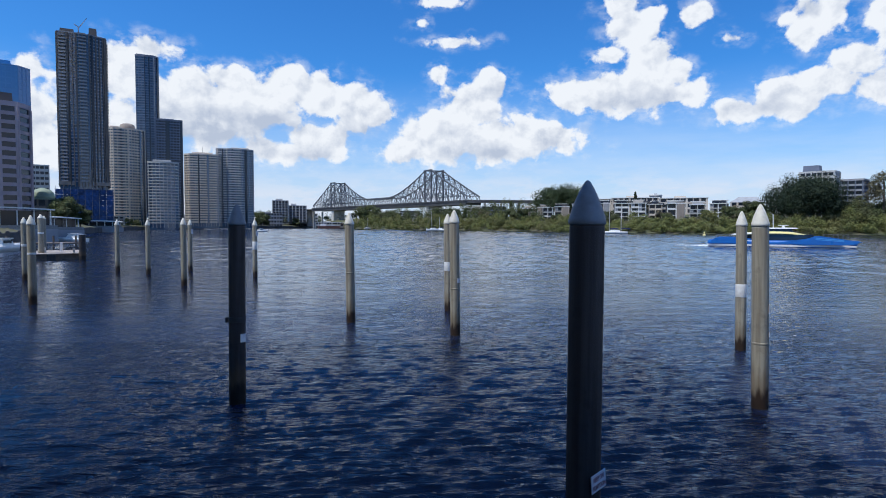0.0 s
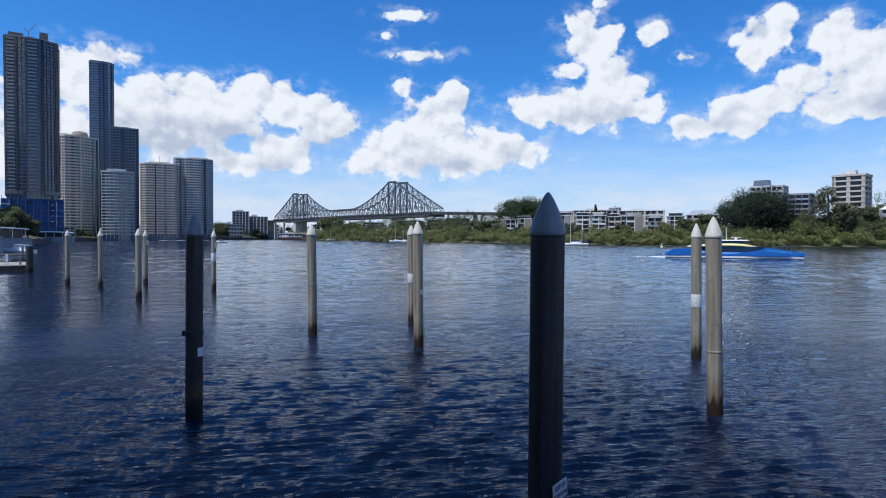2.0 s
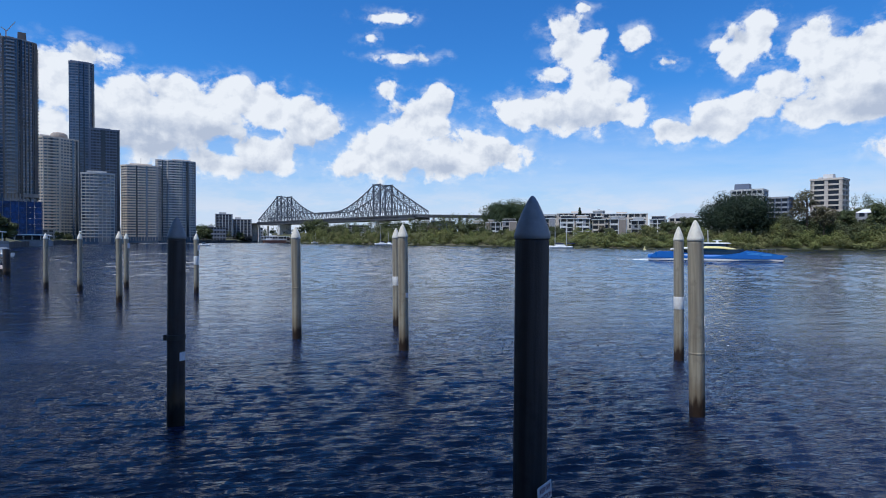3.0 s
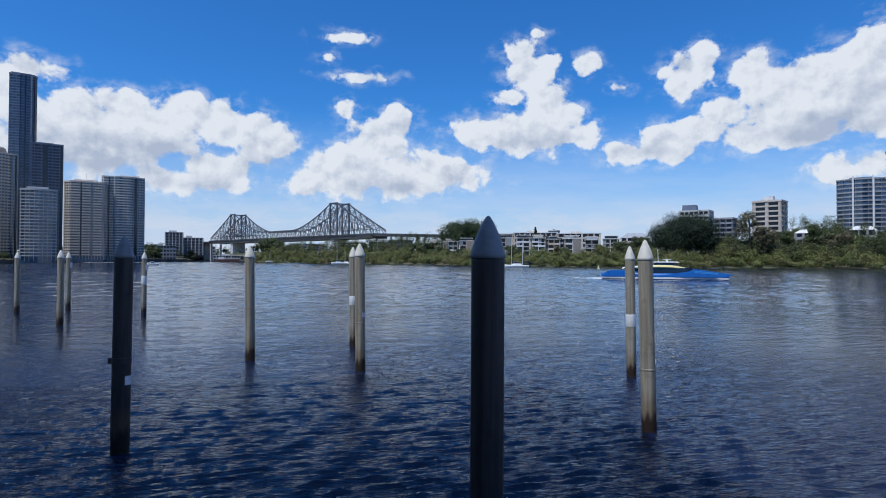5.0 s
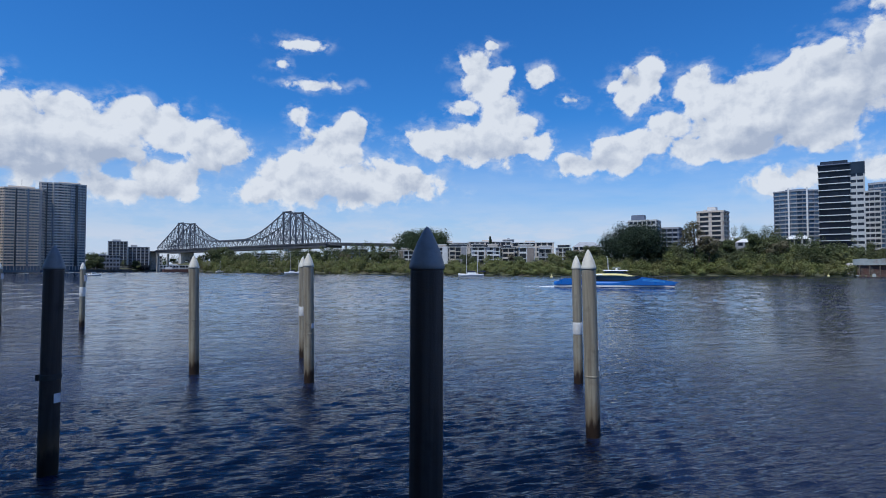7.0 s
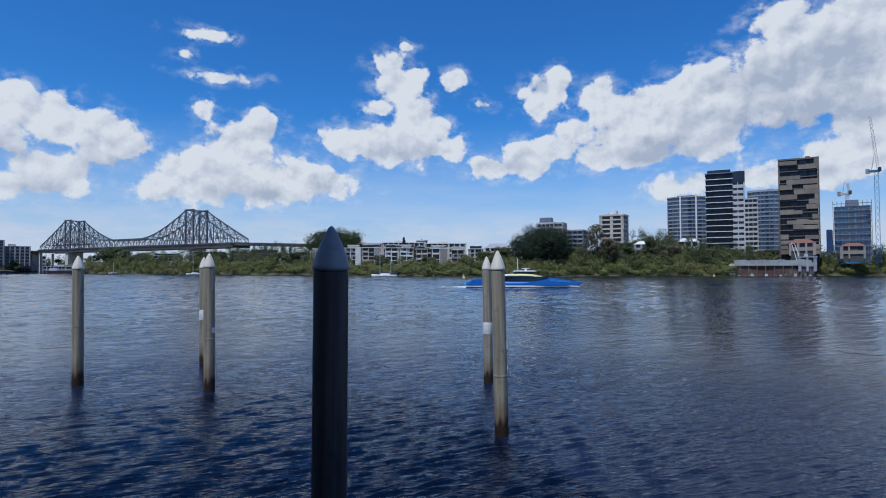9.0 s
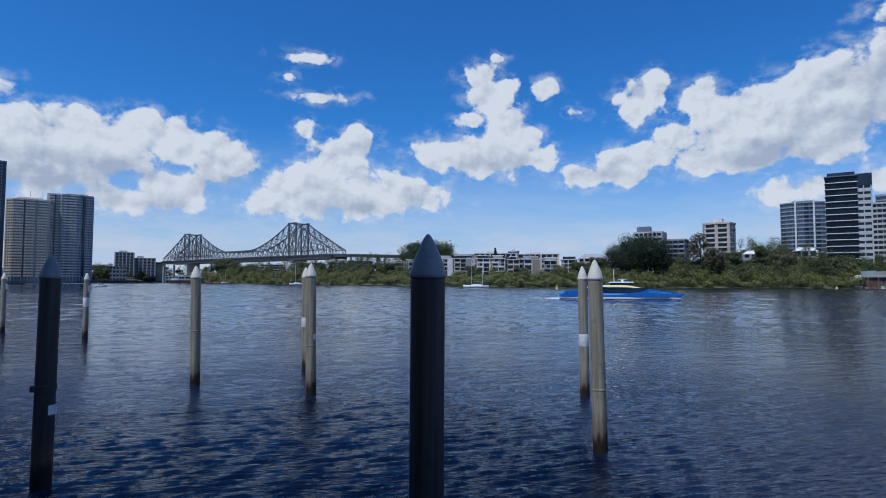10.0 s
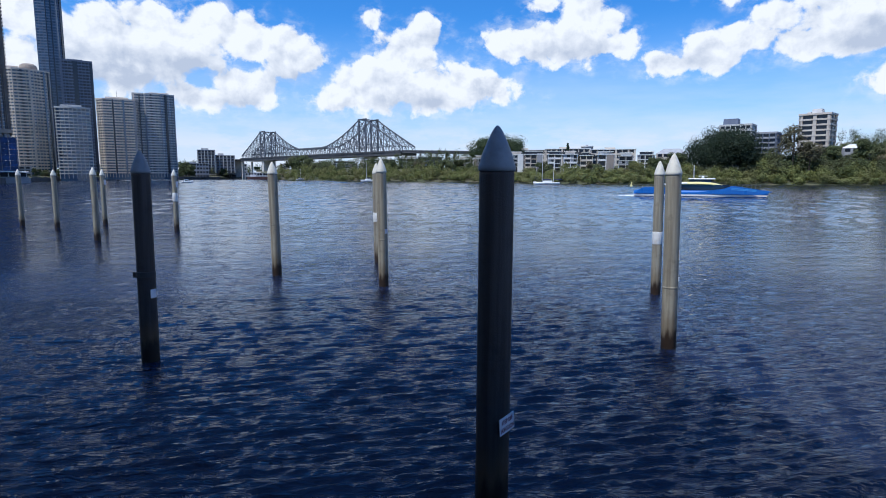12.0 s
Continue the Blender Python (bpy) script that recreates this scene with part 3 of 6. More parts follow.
# ---- mooring piles ----
def pile(x, y, top, lean=0.0, radius=0.228, dark=False, bands=(), rings=(), plates=(), bracket=None, cap_h=0.56):
    """Sleeved pile with a pointed cap; bands: white reflective wraps (height, length); rings: clamp joints; plates: small signs."""
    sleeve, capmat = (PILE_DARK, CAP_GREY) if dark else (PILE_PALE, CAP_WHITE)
    text = "dark grey mooring pile with a grey pointed cap" if dark else "weathered tan mooring pile with a white pointed cap"
    if bands:
        text = text.replace("a white pointed cap", "white band and cap")
    ob = thing("mooring_pile", text, "mooring pile", pose(x, y, 0, 0, lean, 0), "mooring piles in the river")
    r, base = radius, top - cap_h
    part("shaft", Geo().lathe([(r, -3.0), (r, -0.5), (r * 1.005, 1.2), (r * 0.995, base * 0.6), (r, base - 0.06), (r * 0.985, base - 0.012)], 32), sleeve, ob, shade=True)
    part("cap", Geo().lathe([(r * 1.02, base - 0.015), (r * 1.07, base), (r * 1.07, base + 0.045), (r * 1.03, base + 0.075), (r * 0.86, base + cap_h * 0.36), (r * 0.60, base + cap_h * 0.62), (r * 0.33, base + cap_h * 0.85), (r * 0.15, base + cap_h * 0.965), (r * 0.04, top)], 32), capmat, ob, shade=True)
    for z, long in bands:
        part("reflective_band", Geo().lathe([(r * 1.004, z - long / 2), (r * 1.018, z - long / 2 + 0.01), (r * 1.018, z + long / 2 - 0.01), (r * 1.004, z + long / 2)], 32), BAND_WHITE, ob, "white reflective band", True)
    for z in rings:
        part("joint_ring", Geo().lathe([(r * 1.0, z - 0.03), (r * 1.025, z - 0.02), (r * 1.025, z + 0.02), (r * 1.0, z + 0.03)], 32), sleeve, ob, shade=True)
    for az, z, w, h in plates:
        c, s = math.cos(radians(az)), math.sin(radians(az))
        plate = part("small_plate", Geo().bar((c * r * 1.05 - s * w / 2, s * r * 1.05 + c * w / 2, z), (c * r * 1.05 + s * w / 2, s * r * 1.05 - c * w / 2, z), 0.012, h), SIGN_WHITE, ob, "small pale plate")
    if bracket:
        z = bracket
        geo = Geo().lathe([(r * 1.0, z - 0.07), (r * 1.06, z - 0.06), (r * 1.06, z + 0.06), (r * 1.0, z + 0.07)], 32).box(-r * 1.4, -r * 0.98, -0.05, 0.05, z - 0.09, z + 0.05)
        part("clamp", geo, DARK_RUBBER, ob, "dark steel clamp")
    return ob


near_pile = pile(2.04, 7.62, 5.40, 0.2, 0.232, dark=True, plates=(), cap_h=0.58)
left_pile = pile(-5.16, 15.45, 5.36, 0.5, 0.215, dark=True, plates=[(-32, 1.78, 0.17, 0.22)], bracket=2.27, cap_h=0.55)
pile(8.738, 14.65, 5.36, -1.24, 0.203, rings=[1.72], plates=[(-40, 2.62, 0.10, 0.26), (-35, 1.95, 0.16, 0.10)])
pile(12.12, 21.6, 5.36, -0.75, 0.193, bands=[(2.30, 0.50)])
pile(1.24, 24.77, 5.46, -0.72, 0.215, rings=[2.05], plates=[(-50, 2.4, 0.14, 0.2)])
pile(1.24, 31.9, 5.44, -0.6, 0.215, bands=[(2.5, 0.5)])
pile(-3.73, 28.28, 5.40, -0.75, 0.220, rings=[2.45])
pile(-15.6, 53.0, 5.30, 0.0, 0.21, bands=[(2.9, 0.75)], plates=[(-10, 4.0, 0.4, 0.5)])
pile(-18.9, 45.4, 5.35, 0.0, 0.215, rings=[2.6])
pile(-24.3, 60.1, 5.33, 0.0, 0.215, plates=[(-5, 4.1, 0.4, 0.5)])
pile(-26.9, 56.5, 5.30, 0.0, 0.215)
pile(-31.6, 59.9, 5.33, 0.0, 0.215, rings=[2.5])
pile(-23.7, 35.2, 5.35, 0.0, 0.225, bands=[(3.05, 0.12)])
pile(-34.6, 50.6, 5.45, 0.0, 0.225, bands=[(3.0, 0.2)])

# no-access plate on the dark pile, lettered
plate = part("warning_sign", Geo().box(-0.165, 0.165, -0.006, 0.006, -0.12, 0.12), SIGN_WHITE, near_pile, "white plate with dark red lettering")
plate.matrix_basis = pose(0.15, -0.20, 1.385, 0, -6, 40)
for row, (words, z) in enumerate((("KEEP OFF", 0.022), ("PONTOON", -0.088))):
    curve = bpy.data.curves.new("lettering", "FONT")
    curve.body, curve.size, curve.align_x, curve.extrude = words, 0.085, "CENTER", 0.002
    holder = new("lettering_curve", curve)
    bpy.context.view_layer.update()
    me = bpy.data.meshes.new_from_object(holder.evaluated_get(bpy.context.evaluated_depsgraph_get()))
    bpy.data.objects.remove(holder)
    me.materials.clear()
    me.materials.append(SIGN_RED)
    letters = new("lettering", me)
    letters.parent = plate
    letters.matrix_basis = pose(0, -0.009, z, 90, 0, 0) @ Matrix.Diagonal((0.70, 1.1, 1, 1))


# ---- bridge ----
T1, T2 = Vector((*polar(1.0, 760), 0)), Vector((*polar(-8.45, 1005), 0))
SPAN = (T2 - T1).length
ALONG = (T2 - T1).normalized()
DECK_Z, TOP_Z = 34.0, 76.0
bridge = thing("cantilever_bridge", "grey steel cantilever truss road bridge over the river", "bridge", Matrix.Translation(T1) @ Matrix.Rotation(math.atan2(ALONG.y, ALONG.x), 4, "Z"))


def chord_height(s):
    """Height of the top chord over the deck, at s metres from the first tower."""
    to_tower = min(abs(s), abs(s - SPAN))
    if to_tower <= 7.5:
        return TOP_Z - DECK_Z
    outer = s < 0 or s > SPAN
    if outer:
        f = (to_tower - 7.5) / 74.5
        return (TOP_Z - DECK_Z) * (1 - 0.87 * f ** 0.94)
    f = min((to_tower - 7.5) / (SPAN * 0.5 - 7.5) / 0.68, 1)
    return 10.5 + (TOP_Z - DECK_Z - 10.5) * (1 - f) ** 1.55


stations = [-82, -69.6, -57.2, -44.8, -32.4, -20, -7.5, 7.5]
inner = np.linspace(7.5, SPAN - 7.5, 22)
stations += list(inner[1:-1]) + [SPAN - 7.5, SPAN + 7.5] + [SPAN - v for v in (-20, -32.4, -44.8, -57.2, -69.6, -82)]
for lateral in (-9.5, 9.5):
    for s0, s1 in zip(stations[:-1], stations[1:]):
        h0, h1 = chord_height(s0), chord_height(s1)
        a0, a1 = (s0, lateral, DECK_Z + h0), (s1, lateral, DECK_Z + h1)
        b0, b1 = (s0, lateral, DECK_Z - 2.0), (s1, lateral, DECK_Z - 2.0)
        part("top_chord", Geo().bar(a0, a1, 1.0, 1.5), BRIDGE_STEEL, bridge)
        part("bottom_chord", Geo().bar(b0, b1, 1.2, 1.4), BRIDGE_STEEL, bridge)
        mid = 0.5 * (s0 + s1)
        rising = (mid < 0) or (SPAN / 2 < mid < SPAN)
        part("diagonal", Geo().bar(b0 if rising else a0, a1 if rising else b1, 0.62), BRIDGE_STEEL, bridge)
        if max(h0, h1) > 14:
            # sub-divided panels: half posts, half diagonals and a line of struts at mid height
            m0, m1 = (s0, lateral, DECK_Z + h0 * 0.48), (s1, lateral, DECK_Z + h1 * 0.48)
            c = (mid, lateral, DECK_Z + 0.25 * (h0 + h1) - 1.0)
            part("sub_brace", Geo().bar(c, b1 if rising else b0, 0.42).bar(c, (mid, lateral, DECK_Z - 2), 0.36).bar(c, a0 if rising else a1, 0.42), BRIDGE_STEEL, bridge)
            part("middle_strut", Geo().bar(m0, m1, 0.45), BRIDGE_STEEL, bridge)
        else:
            part("counter_brace", Geo().bar(a0 if rising else b0, b1 if rising else a1, 0.42), BRIDGE_STEEL, bridge)
    for s in stations:
        wide = 1.7 if min(abs(abs(s) - 7.5), abs(abs(s - SPAN) - 7.5)) < 0.1 else 0.55
        part("post", Geo().bar((s, lateral, DECK_Z - 2), (s, lateral, DECK_Z + chord_height(s)), wide), BRIDGE_STEEL, bridge)
    for tower in (0, SPAN):
        cap = Geo().box(tower - 8.6, tower + 8.6, lateral - 1, lateral + 1, TOP_Z, TOP_Z + 1.3)
        part("tower_finial", cap, BRIDGE_STEEL, bridge)
        for k in range(4):
            z0, z1 = DECK_Z + 10.5 * k, DECK_Z + 10.5 * (k + 1)
            part("tower_bracing", Geo().bar((tower - 7.5, lateral, z0), (tower + 7.5, lateral, z1), 0.7).bar((tower + 7.5, lateral, z0), (tower - 7.5, lateral, z1), 0.7).bar((tower - 7.5, lateral, z1), (tower + 7.5, lateral, z1), 0.6), BRIDGE_STEEL, bridge)
for k, s in enumerate(stations):
    z = DECK_Z + chord_height(s)
    geo = Geo().bar((s, -9.5, z), (s, 9.5, z), 0.6)
    if k + 1 < len(stations):
        s2 = stations[k + 1]
        geo.bar((s, -9.5, z), (s2, 9.5, DECK_Z + chord_height(s2)), 0.35).bar((s, 9.5, z), (s2, -9.5, DECK_Z + chord_height(s2)), 0.35)
    if chord_height(s) > 16:
        geo.bar((s, -9.5, DECK_Z + 7), (s, 9.5, DECK_Z + 7), 0.5).bar((s, -9.5, DECK_Z + 7), (s, 9.5, z), 0.35).bar((s, 9.5, DECK_Z + 7), (s, -9.5, z), 0.35)
    part("sway_frame", geo, BRIDGE_STEEL, bridge)
part("deck", Geo().box(-82, SPAN + 82, -12.5, 12.5, DECK_Z - 1.2, DECK_Z), ROAD_DARK, bridge)
for lateral in (-12.6, 12.6):
    part("parapet", Geo().box(-82, SPAN + 82, lateral - 0.2, lateral + 0.2, DECK_Z - 0.4, DECK_Z + 1.2), ROAD_DARK, bridge)
    part("edge_girder", Geo().box(-82, SPAN + 82, lateral * 0.93 - 0.3, lateral * 0.93 + 0.3, DECK_Z - 4.6, DECK_Z - 1.25), ROAD_DARK, bridge, "dark plate girder")
for s in np.arange(-80, SPAN + 82, 12.4):
    part("floor_beam", Geo().box(s - 0.4, s + 0.4, -12, 12, DECK_Z - 4.4, DECK_Z - 1.3), ROAD_DARK, bridge)


def arch_pier(s, z_top, w):
    """Concrete portal pier with an arched opening, across the bridge."""
    outer = [(-w, -2), (-w, z_top), (w, z_top), (w, -2), (w * 0.42, -2)]
    arch = [(w * 0.42 * math.cos(a), 14 + w * 0.42 * math.sin(a)) for a in np.linspace(0, math.pi, 13)]
    outline = [(w * 0.42, 4)] + arch + [(-w * 0.42, 4)]
    shell = [(-w, -2), (-w * 0.42, -2)] + outline[::-1] + [(w * 0.42, -2), (w, -2), (w, z_top), (-w, z_top)]
    geo = Geo()
    n = len(shell)
    geo.add([(s - 4, y, z) for y, z in shell] + [(s + 4, y, z) for y, z in shell], [(i, (i + 1) % n, n + (i + 1) % n, n + i) for i in range(n)])
    quads = []
    for half in (0, n):
        arc = [half + 2 + i for i in range(len(outline))]
        mid = len(arc) // 2
        quads += [tuple([half + 0, half + 1] + arc[:mid + 1] + [half + n - 1]), tuple(arc[mid:] + [half + n - 4, half + n - 3, half + n - 2, half + n - 1])]
    geo.f += quads
    part("pier", geo, CONCRETE, bridge, "pale concrete pier with an arched opening")
    part("pier_coping", Geo().box(s - 4.6, s + 4.6, -w - 0.6, w + 0.6, z_top, z_top + 1.2), CONCRETE, bridge)


arch_pier(0, DECK_Z - 4.9, 10.5)
arch_pier(SPAN, DECK_Z - 4.9, 10.5)
for s in (-82, SPAN + 82):
    for lateral in (-8.5, 8.5):
        part("anchor_column", Geo().box(s - 1.4, s + 1.4, lateral - 1.4, lateral + 1.4, -1, DECK_Z - 4.7), CONCRETE, bridge)
# approach viaduct, falling gently to the near bank
viaduct = thing("bridge_viaduct", "long grey approach viaduct on concrete columns", "viaduct", bridge.matrix_basis)
for k in range(9):
    s0, s1 = -84.5 - 28 * k, -84.5 - 28 * (k + 1)
    z0, z1 = DECK_Z - 1.1 * k, DECK_Z - 1.1 * (k + 1)
    part("deck_span", Geo().bar((s0, 0, z0 - 1.2), (s1, 0, z1 - 1.2), 24, 2.0), ROAD_DARK, viaduct)
    for lateral in (-12.2, 12.2):
        part("railing", Geo().bar((s0, lateral, z0 + 0.5), (s1, lateral, z1 + 0.5), 0.25, 1.3), ROAD_DARK, viaduct)
    for lateral in (-8, 8):
        part("column", Geo().box(s1 - 0.9, s1 + 0.9, lateral - 0.9, lateral + 0.9, 2, z1 - 2.2), CONCRETE, viaduct)
for k in range(3):
    s0, s1 = SPAN + 84.5 + 30 * k, SPAN + 114.5 + 30 * k
    part("deck_span", Geo().bar((s0, 0, DECK_Z - 1.2), (s1, 0, DECK_Z - 1.2), 24, 2.0), ROAD_DARK, viaduct)
    part("column", Geo().box(s1 - 1, s1 + 1, -8, 8, 2, DECK_Z - 2.2), CONCRETE, viaduct)


# ---- buildings ----
def rect(w, dep):
    return [(-w / 2, 0), (w / 2, 0), (w / 2, dep), (-w / 2, dep)]


def bowed(w, dep, bow, n=9):
    """Outline with a front that curves towards the river."""
    front = [(-w / 2 + w * i / (n - 1), -bow * (1 - (2 * i / (n - 1) - 1) ** 2)) for i in range(n)]
    return front + [(w / 2, dep), (-w / 2, dep)]


def grown(poly, by):
    """Outline pushed outwards by that many metres."""
    out, n = [], len(poly)
    for i in range(n):
        p, a, b = Vector(poly[i]), Vector(poly[i - 1]), Vector(poly[(i + 1) % n])
        n1, n2 = (p - a).normalized(), (b - p).normalized()
        n1, n2 = Vector((n1.y, -n1.x)), Vector((n2.y, -n2.x))
        q = (n1 + n2) / max(0.3, 1 + n1.dot(n2))
        out.append((p.x + q.x * by, p.y + q.y * by))
    return out


def on_edge(geo, p, q, t0, t1, out0, out1, z0, z1):
    """Block on the edge p to q between two fractions of its length, from out0 to out1 before it."""
    p, q = Vector(p), Vector(q)
    e = (q - p).normalized()
    n = Vector((e.y, -e.x))
    a, b = p + (q - p) * t0, p + (q - p) * t1
    return geo.prism([tuple(a + n * out1), tuple(b + n * out1), tuple(b + n * out0), tuple(a + n * out0)], z0, z1)


def tower(name, label, az, d, outline, z0, z1, storeys, glass, band, pier, band_h=0.35, band_out=0.5, bay=4.0, pier_w=0.5, pier_out=0.35, turn=0.0, parapet=1.2, balconies=(), plant=None, roof=None, crown=None, edges=None, window_h=0.62, strips=()):
    """High building: glazed core, a band at every floor, upright piers, window panes, parapet and plant room."""
    ob = thing(name, label, "tower block" if storeys > 9 else "building", facing(az, d, 0, turn), "city buildings along the river")
    part("body", Geo().prism(outline, z0 - 6, z1), glass, ob)
    step = (z1 - z0) / storeys
    ring = Geo().prism(grown(outline, band_out), 0, step * band_h).mesh("floor_band", band)
    n = len(outline)
    seen = edges if edges is not None else [e for e in range(n) if outline[e][1] + outline[(e + 1) % n][1] < 1.7 * max(y for x, y in outline)]
    panes = Geo()
    for e in seen:
        p, q = outline[e], outline[(e + 1) % n]
        long = (Vector(q) - Vector(p)).length
        bays = max(1, round(long / bay))
        for b in range(bays):
            on_edge(panes, p, q, (b + 0.12) / bays, (b + 0.88) / bays, 0.0, 0.08, step * band_h + 0.1, step * min(0.97, band_h + window_h))
        for b in range(bays + 1):
            if pier_w:
                half = pier_w / 2 / long
                part("pier", on_edge(Geo(), p, q, b / bays - half, b / bays + half, -0.2, pier_out, z0 - 4, z1 + 0.02), pier, ob)
    close = d < 480  # near enough to tell the panes apart
    if close:
        quads = [panes.v[8 * i:8 * i + 8] for i in range(len(panes.v) // 8)]
        pane_meshes = []
        for eight in quads:
            one = Geo()
            one.v, one.f = eight, panes.f[:6]
            pane_meshes.append(one.mesh("window", glass))
    else:
        every = Geo()
        for k in range(storeys):
            every.add([(x, y, z + z0 + k * step) for x, y, z in panes.v], panes.f)
        tagged(part("glazing", every, glass, ob), kind="stuff")
    fronts = None
    if balconies:
        fr = Geo()
        for e, t0, t1, out in balconies:
            p, q = outline[e], outline[(e + 1) % n]
            on_edge(fr, p, q, t0, t1, 0.0, out, 0.0, 0.28)
            on_edge(fr, p, q, t0, t1, out - 0.15, out, 0.28, 1.15)
        fronts = fr.mesh("balcony", band)
    for k in range(storeys):
        z = z0 + k * step
        part("floor_band", ring, band, ob).location.z = z
        if close:
            for me in pane_meshes:
                part("window", me, glass, ob).location.z = z
        if fronts:
            part("balcony", fronts, band, ob).location.z = z
    for e, t0, t1, mat in strips:
        part("facade_strip", on_edge(Geo(), outline[e], outline[(e + 1) % n], t0, t1, -0.1, band_out + 0.55, z0, z1 + 0.4), mat, ob)
    part("parapet", Geo().prism(grown(outline, band_out + 0.15), z1, z1 + parapet), band if roof is None else roof, ob)
    for x0, x1, y0, y1, h in plant or ():
        part("plant_room", Geo().prism([(x0, y0), (x1, y0), (x1, y1), (x0, y1)], z1 + parapet, z1 + parapet + h, [(x0 + 0.3, y0 + 0.3), (x1 - 0.3, y0 + 0.3), (x1 - 0.3, y1 - 0.3), (x0 + 0.3, y1 - 0.3)]), pier if crown is None else crown, ob)
    return ob


# mauve office slab and the glass block behind it
tower("office_building", "mauve stone office block with dark square windows beside the river", -36.2, 300, [(-16, 0), (9, 0), (14, 7), (14, 30), (-16, 30)], 6, 54, 13, GLASS_DARK, WALL_PLUM, WALL_PLUM, 0.42, 0.35, 6.0, 1.6, 0.6, turn=4, parapet=2, plant=[(-14, 8, 3, 20, 4.0)], crown=WALL_BROWN)
tower("glass_tower", "sky-blue mirrored glass office tower behind a mauve block", -35.6, 420, [(-14, 0), (9, 0), (15, 6), (15, 30), (-14, 30)], 30, 97, 20, GLASS_SKY, GLASS_SKY, GLASS_SKY, 0.12, 0.08, 3.0, 0.2, 0.1, parapet=0.6, plant=[(-12, 6, 4, 20, 3.0)])
tower("white_office", "small white office block between two towers", -33.1, 520, rect(11, 14), 8, 48, 10, GLASS_DARK, WALL_WHITE, WALL_WHITE, 0.5, 0.3, 3.0, 0.5, 0.4, parapet=1)
# tall tower with its crown still being built
big = tower("residential_tower", "tall dark brown and blue glass tower with an unfinished top", -30.0, 560, [(-17, 2), (-4, 0), (5, 0), (17, 5), (17.5, 22), (-17, 22)], 40, 160, 44, GLASS_BLUE, WALL_GREY, WALL_BROWN, 0.22, 0.35, 2.5, 0.7, 0.9, parapet=1.0, balconies=[(0, 0.1, 0.45, 1.6), (1, 0.2, 0.8, 1.5), (3, 0.3, 0.7, 1.6)], plant=[(-15, -5, 3, 15, 3.0), (5, 11, 4, 14, 6.5), (-3, 3, 5, 15, 2.0)], crown=WALL_BROWN, strips=[(5, 0.0, 0.04, WALL_BROWN), (0, 0.5, 0.62, WALL_BROWN), (1, 0.0, 0.08, WALL_BROWN), (1, 0.9, 1.0, GLASS_BLUE), (2, 0.1, 0.22, GLASS_DARK), (2, 0.86, 0.97, WALL_BROWN)])
part("transfer_floor", Geo().prism([(-18, 0), (18.5, 1), (18.5, 24), (-18, 24)], 37.2, 40), WALL_TAN, big, "raw concrete transfer slab")
for x in (-14, -7, 0, 7, 14):
    part("column", Geo().box(x - 0.8, x + 0.8, 2.2, 4.0, 5, 37.2), WALL_GREY, big)
part("core", Geo().box(-12, 12, 8, 20, 4, 37.2), WALL_SLATE, big)
for row in range(7):
    part("floor_slab", Geo().box(-20.5, 20.5, -0.2, 8, 6.5 + row * 4.4, 6.9 + row * 4.4), WALL_GREY, big)
    for col in range(8):
        if dice.random() < 0.03 + 0.01 * row:
            continue
        x0, z0 = -20.5 + col * 5.12, 3.0 + row * 4.4
        sheet, cols = Geo(), 6
        for out in (0.0, 0.12):
            for z in (z0, z0 + 2.2, z0 + 4.3):
                sheet.v += [(x0 + 5.05 * i / cols, -0.7 + out + 0.22 * math.sin(i * 1.4 + row + z) + dice.uniform(-0.08, 0.08), z) for i in range(cols + 1)]
        n = cols + 1
        sheet.f = [(j * n + i, j * n + i + 1, (j + 1) * n + i + 1, (j + 1) * n + i) for j in (0, 1) for i in range(cols)]
        sheet.f += [tuple(3 * n + k for k in reversed(face)) for face in sheet.f]
        part("safety_netting", sheet, NET_BLUE, big, "blue construction netting")
for x in np.linspace(-20, 20, 9):
    part("scaffold_pole", Geo().bar((x, -0.9, 3), (x, -0.9, 36), 0.25), STEEL, big)
rig = Geo().bar((-2, 8, 160), (-2, 8, 168), 0.8).bar((-2, 8, 167), (4, 8, 176), 0.5).bar((-2, 8, 168), (-5, 8, 170), 0.6)
part("roof_crane", rig, CRANE_WHITE, big)

# cream apartment tower with a domed plant room
cream = tower("apartment_tower", "cream and grey apartment tower with banded balconies and a rounded roof", -26.85, 640, [(-15.5, 4), (-11, 0), (2, 0), (16, 9), (16, 28), (-15.5, 28)], 8, 97, 32, GLASS_BLUE, WALL_CREAM, WALL_CREAM, 0.52, 0.6, 3.0, 0.5, 0.5, parapet=1.5, balconies=[(1, 0.15, 0.85, 1.6), (2, 0.2, 0.6, 1.5)], plant=[(-14, -6, 4, 14, 2.0)], strips=[(1, 0.42, 0.56, GLASS_DARK), (1, 0.9, 0.98, WALL_CREAM), (2, 0.62, 0.72, GLASS_BLUE), (2, 0.86, 0.94, GLASS_DARK)])
part("roof_drum", Geo().lathe([(7, 98.5), (7, 101), (6.3, 103), (4.4, 104.3), (2, 104.8)], 20, 1.0, 12), WALL_TAN, cream)
part("end_wall", Geo().box(-17.2, -15.6, 3, 27, 2, 97.5), WALL_CREAM, cream)
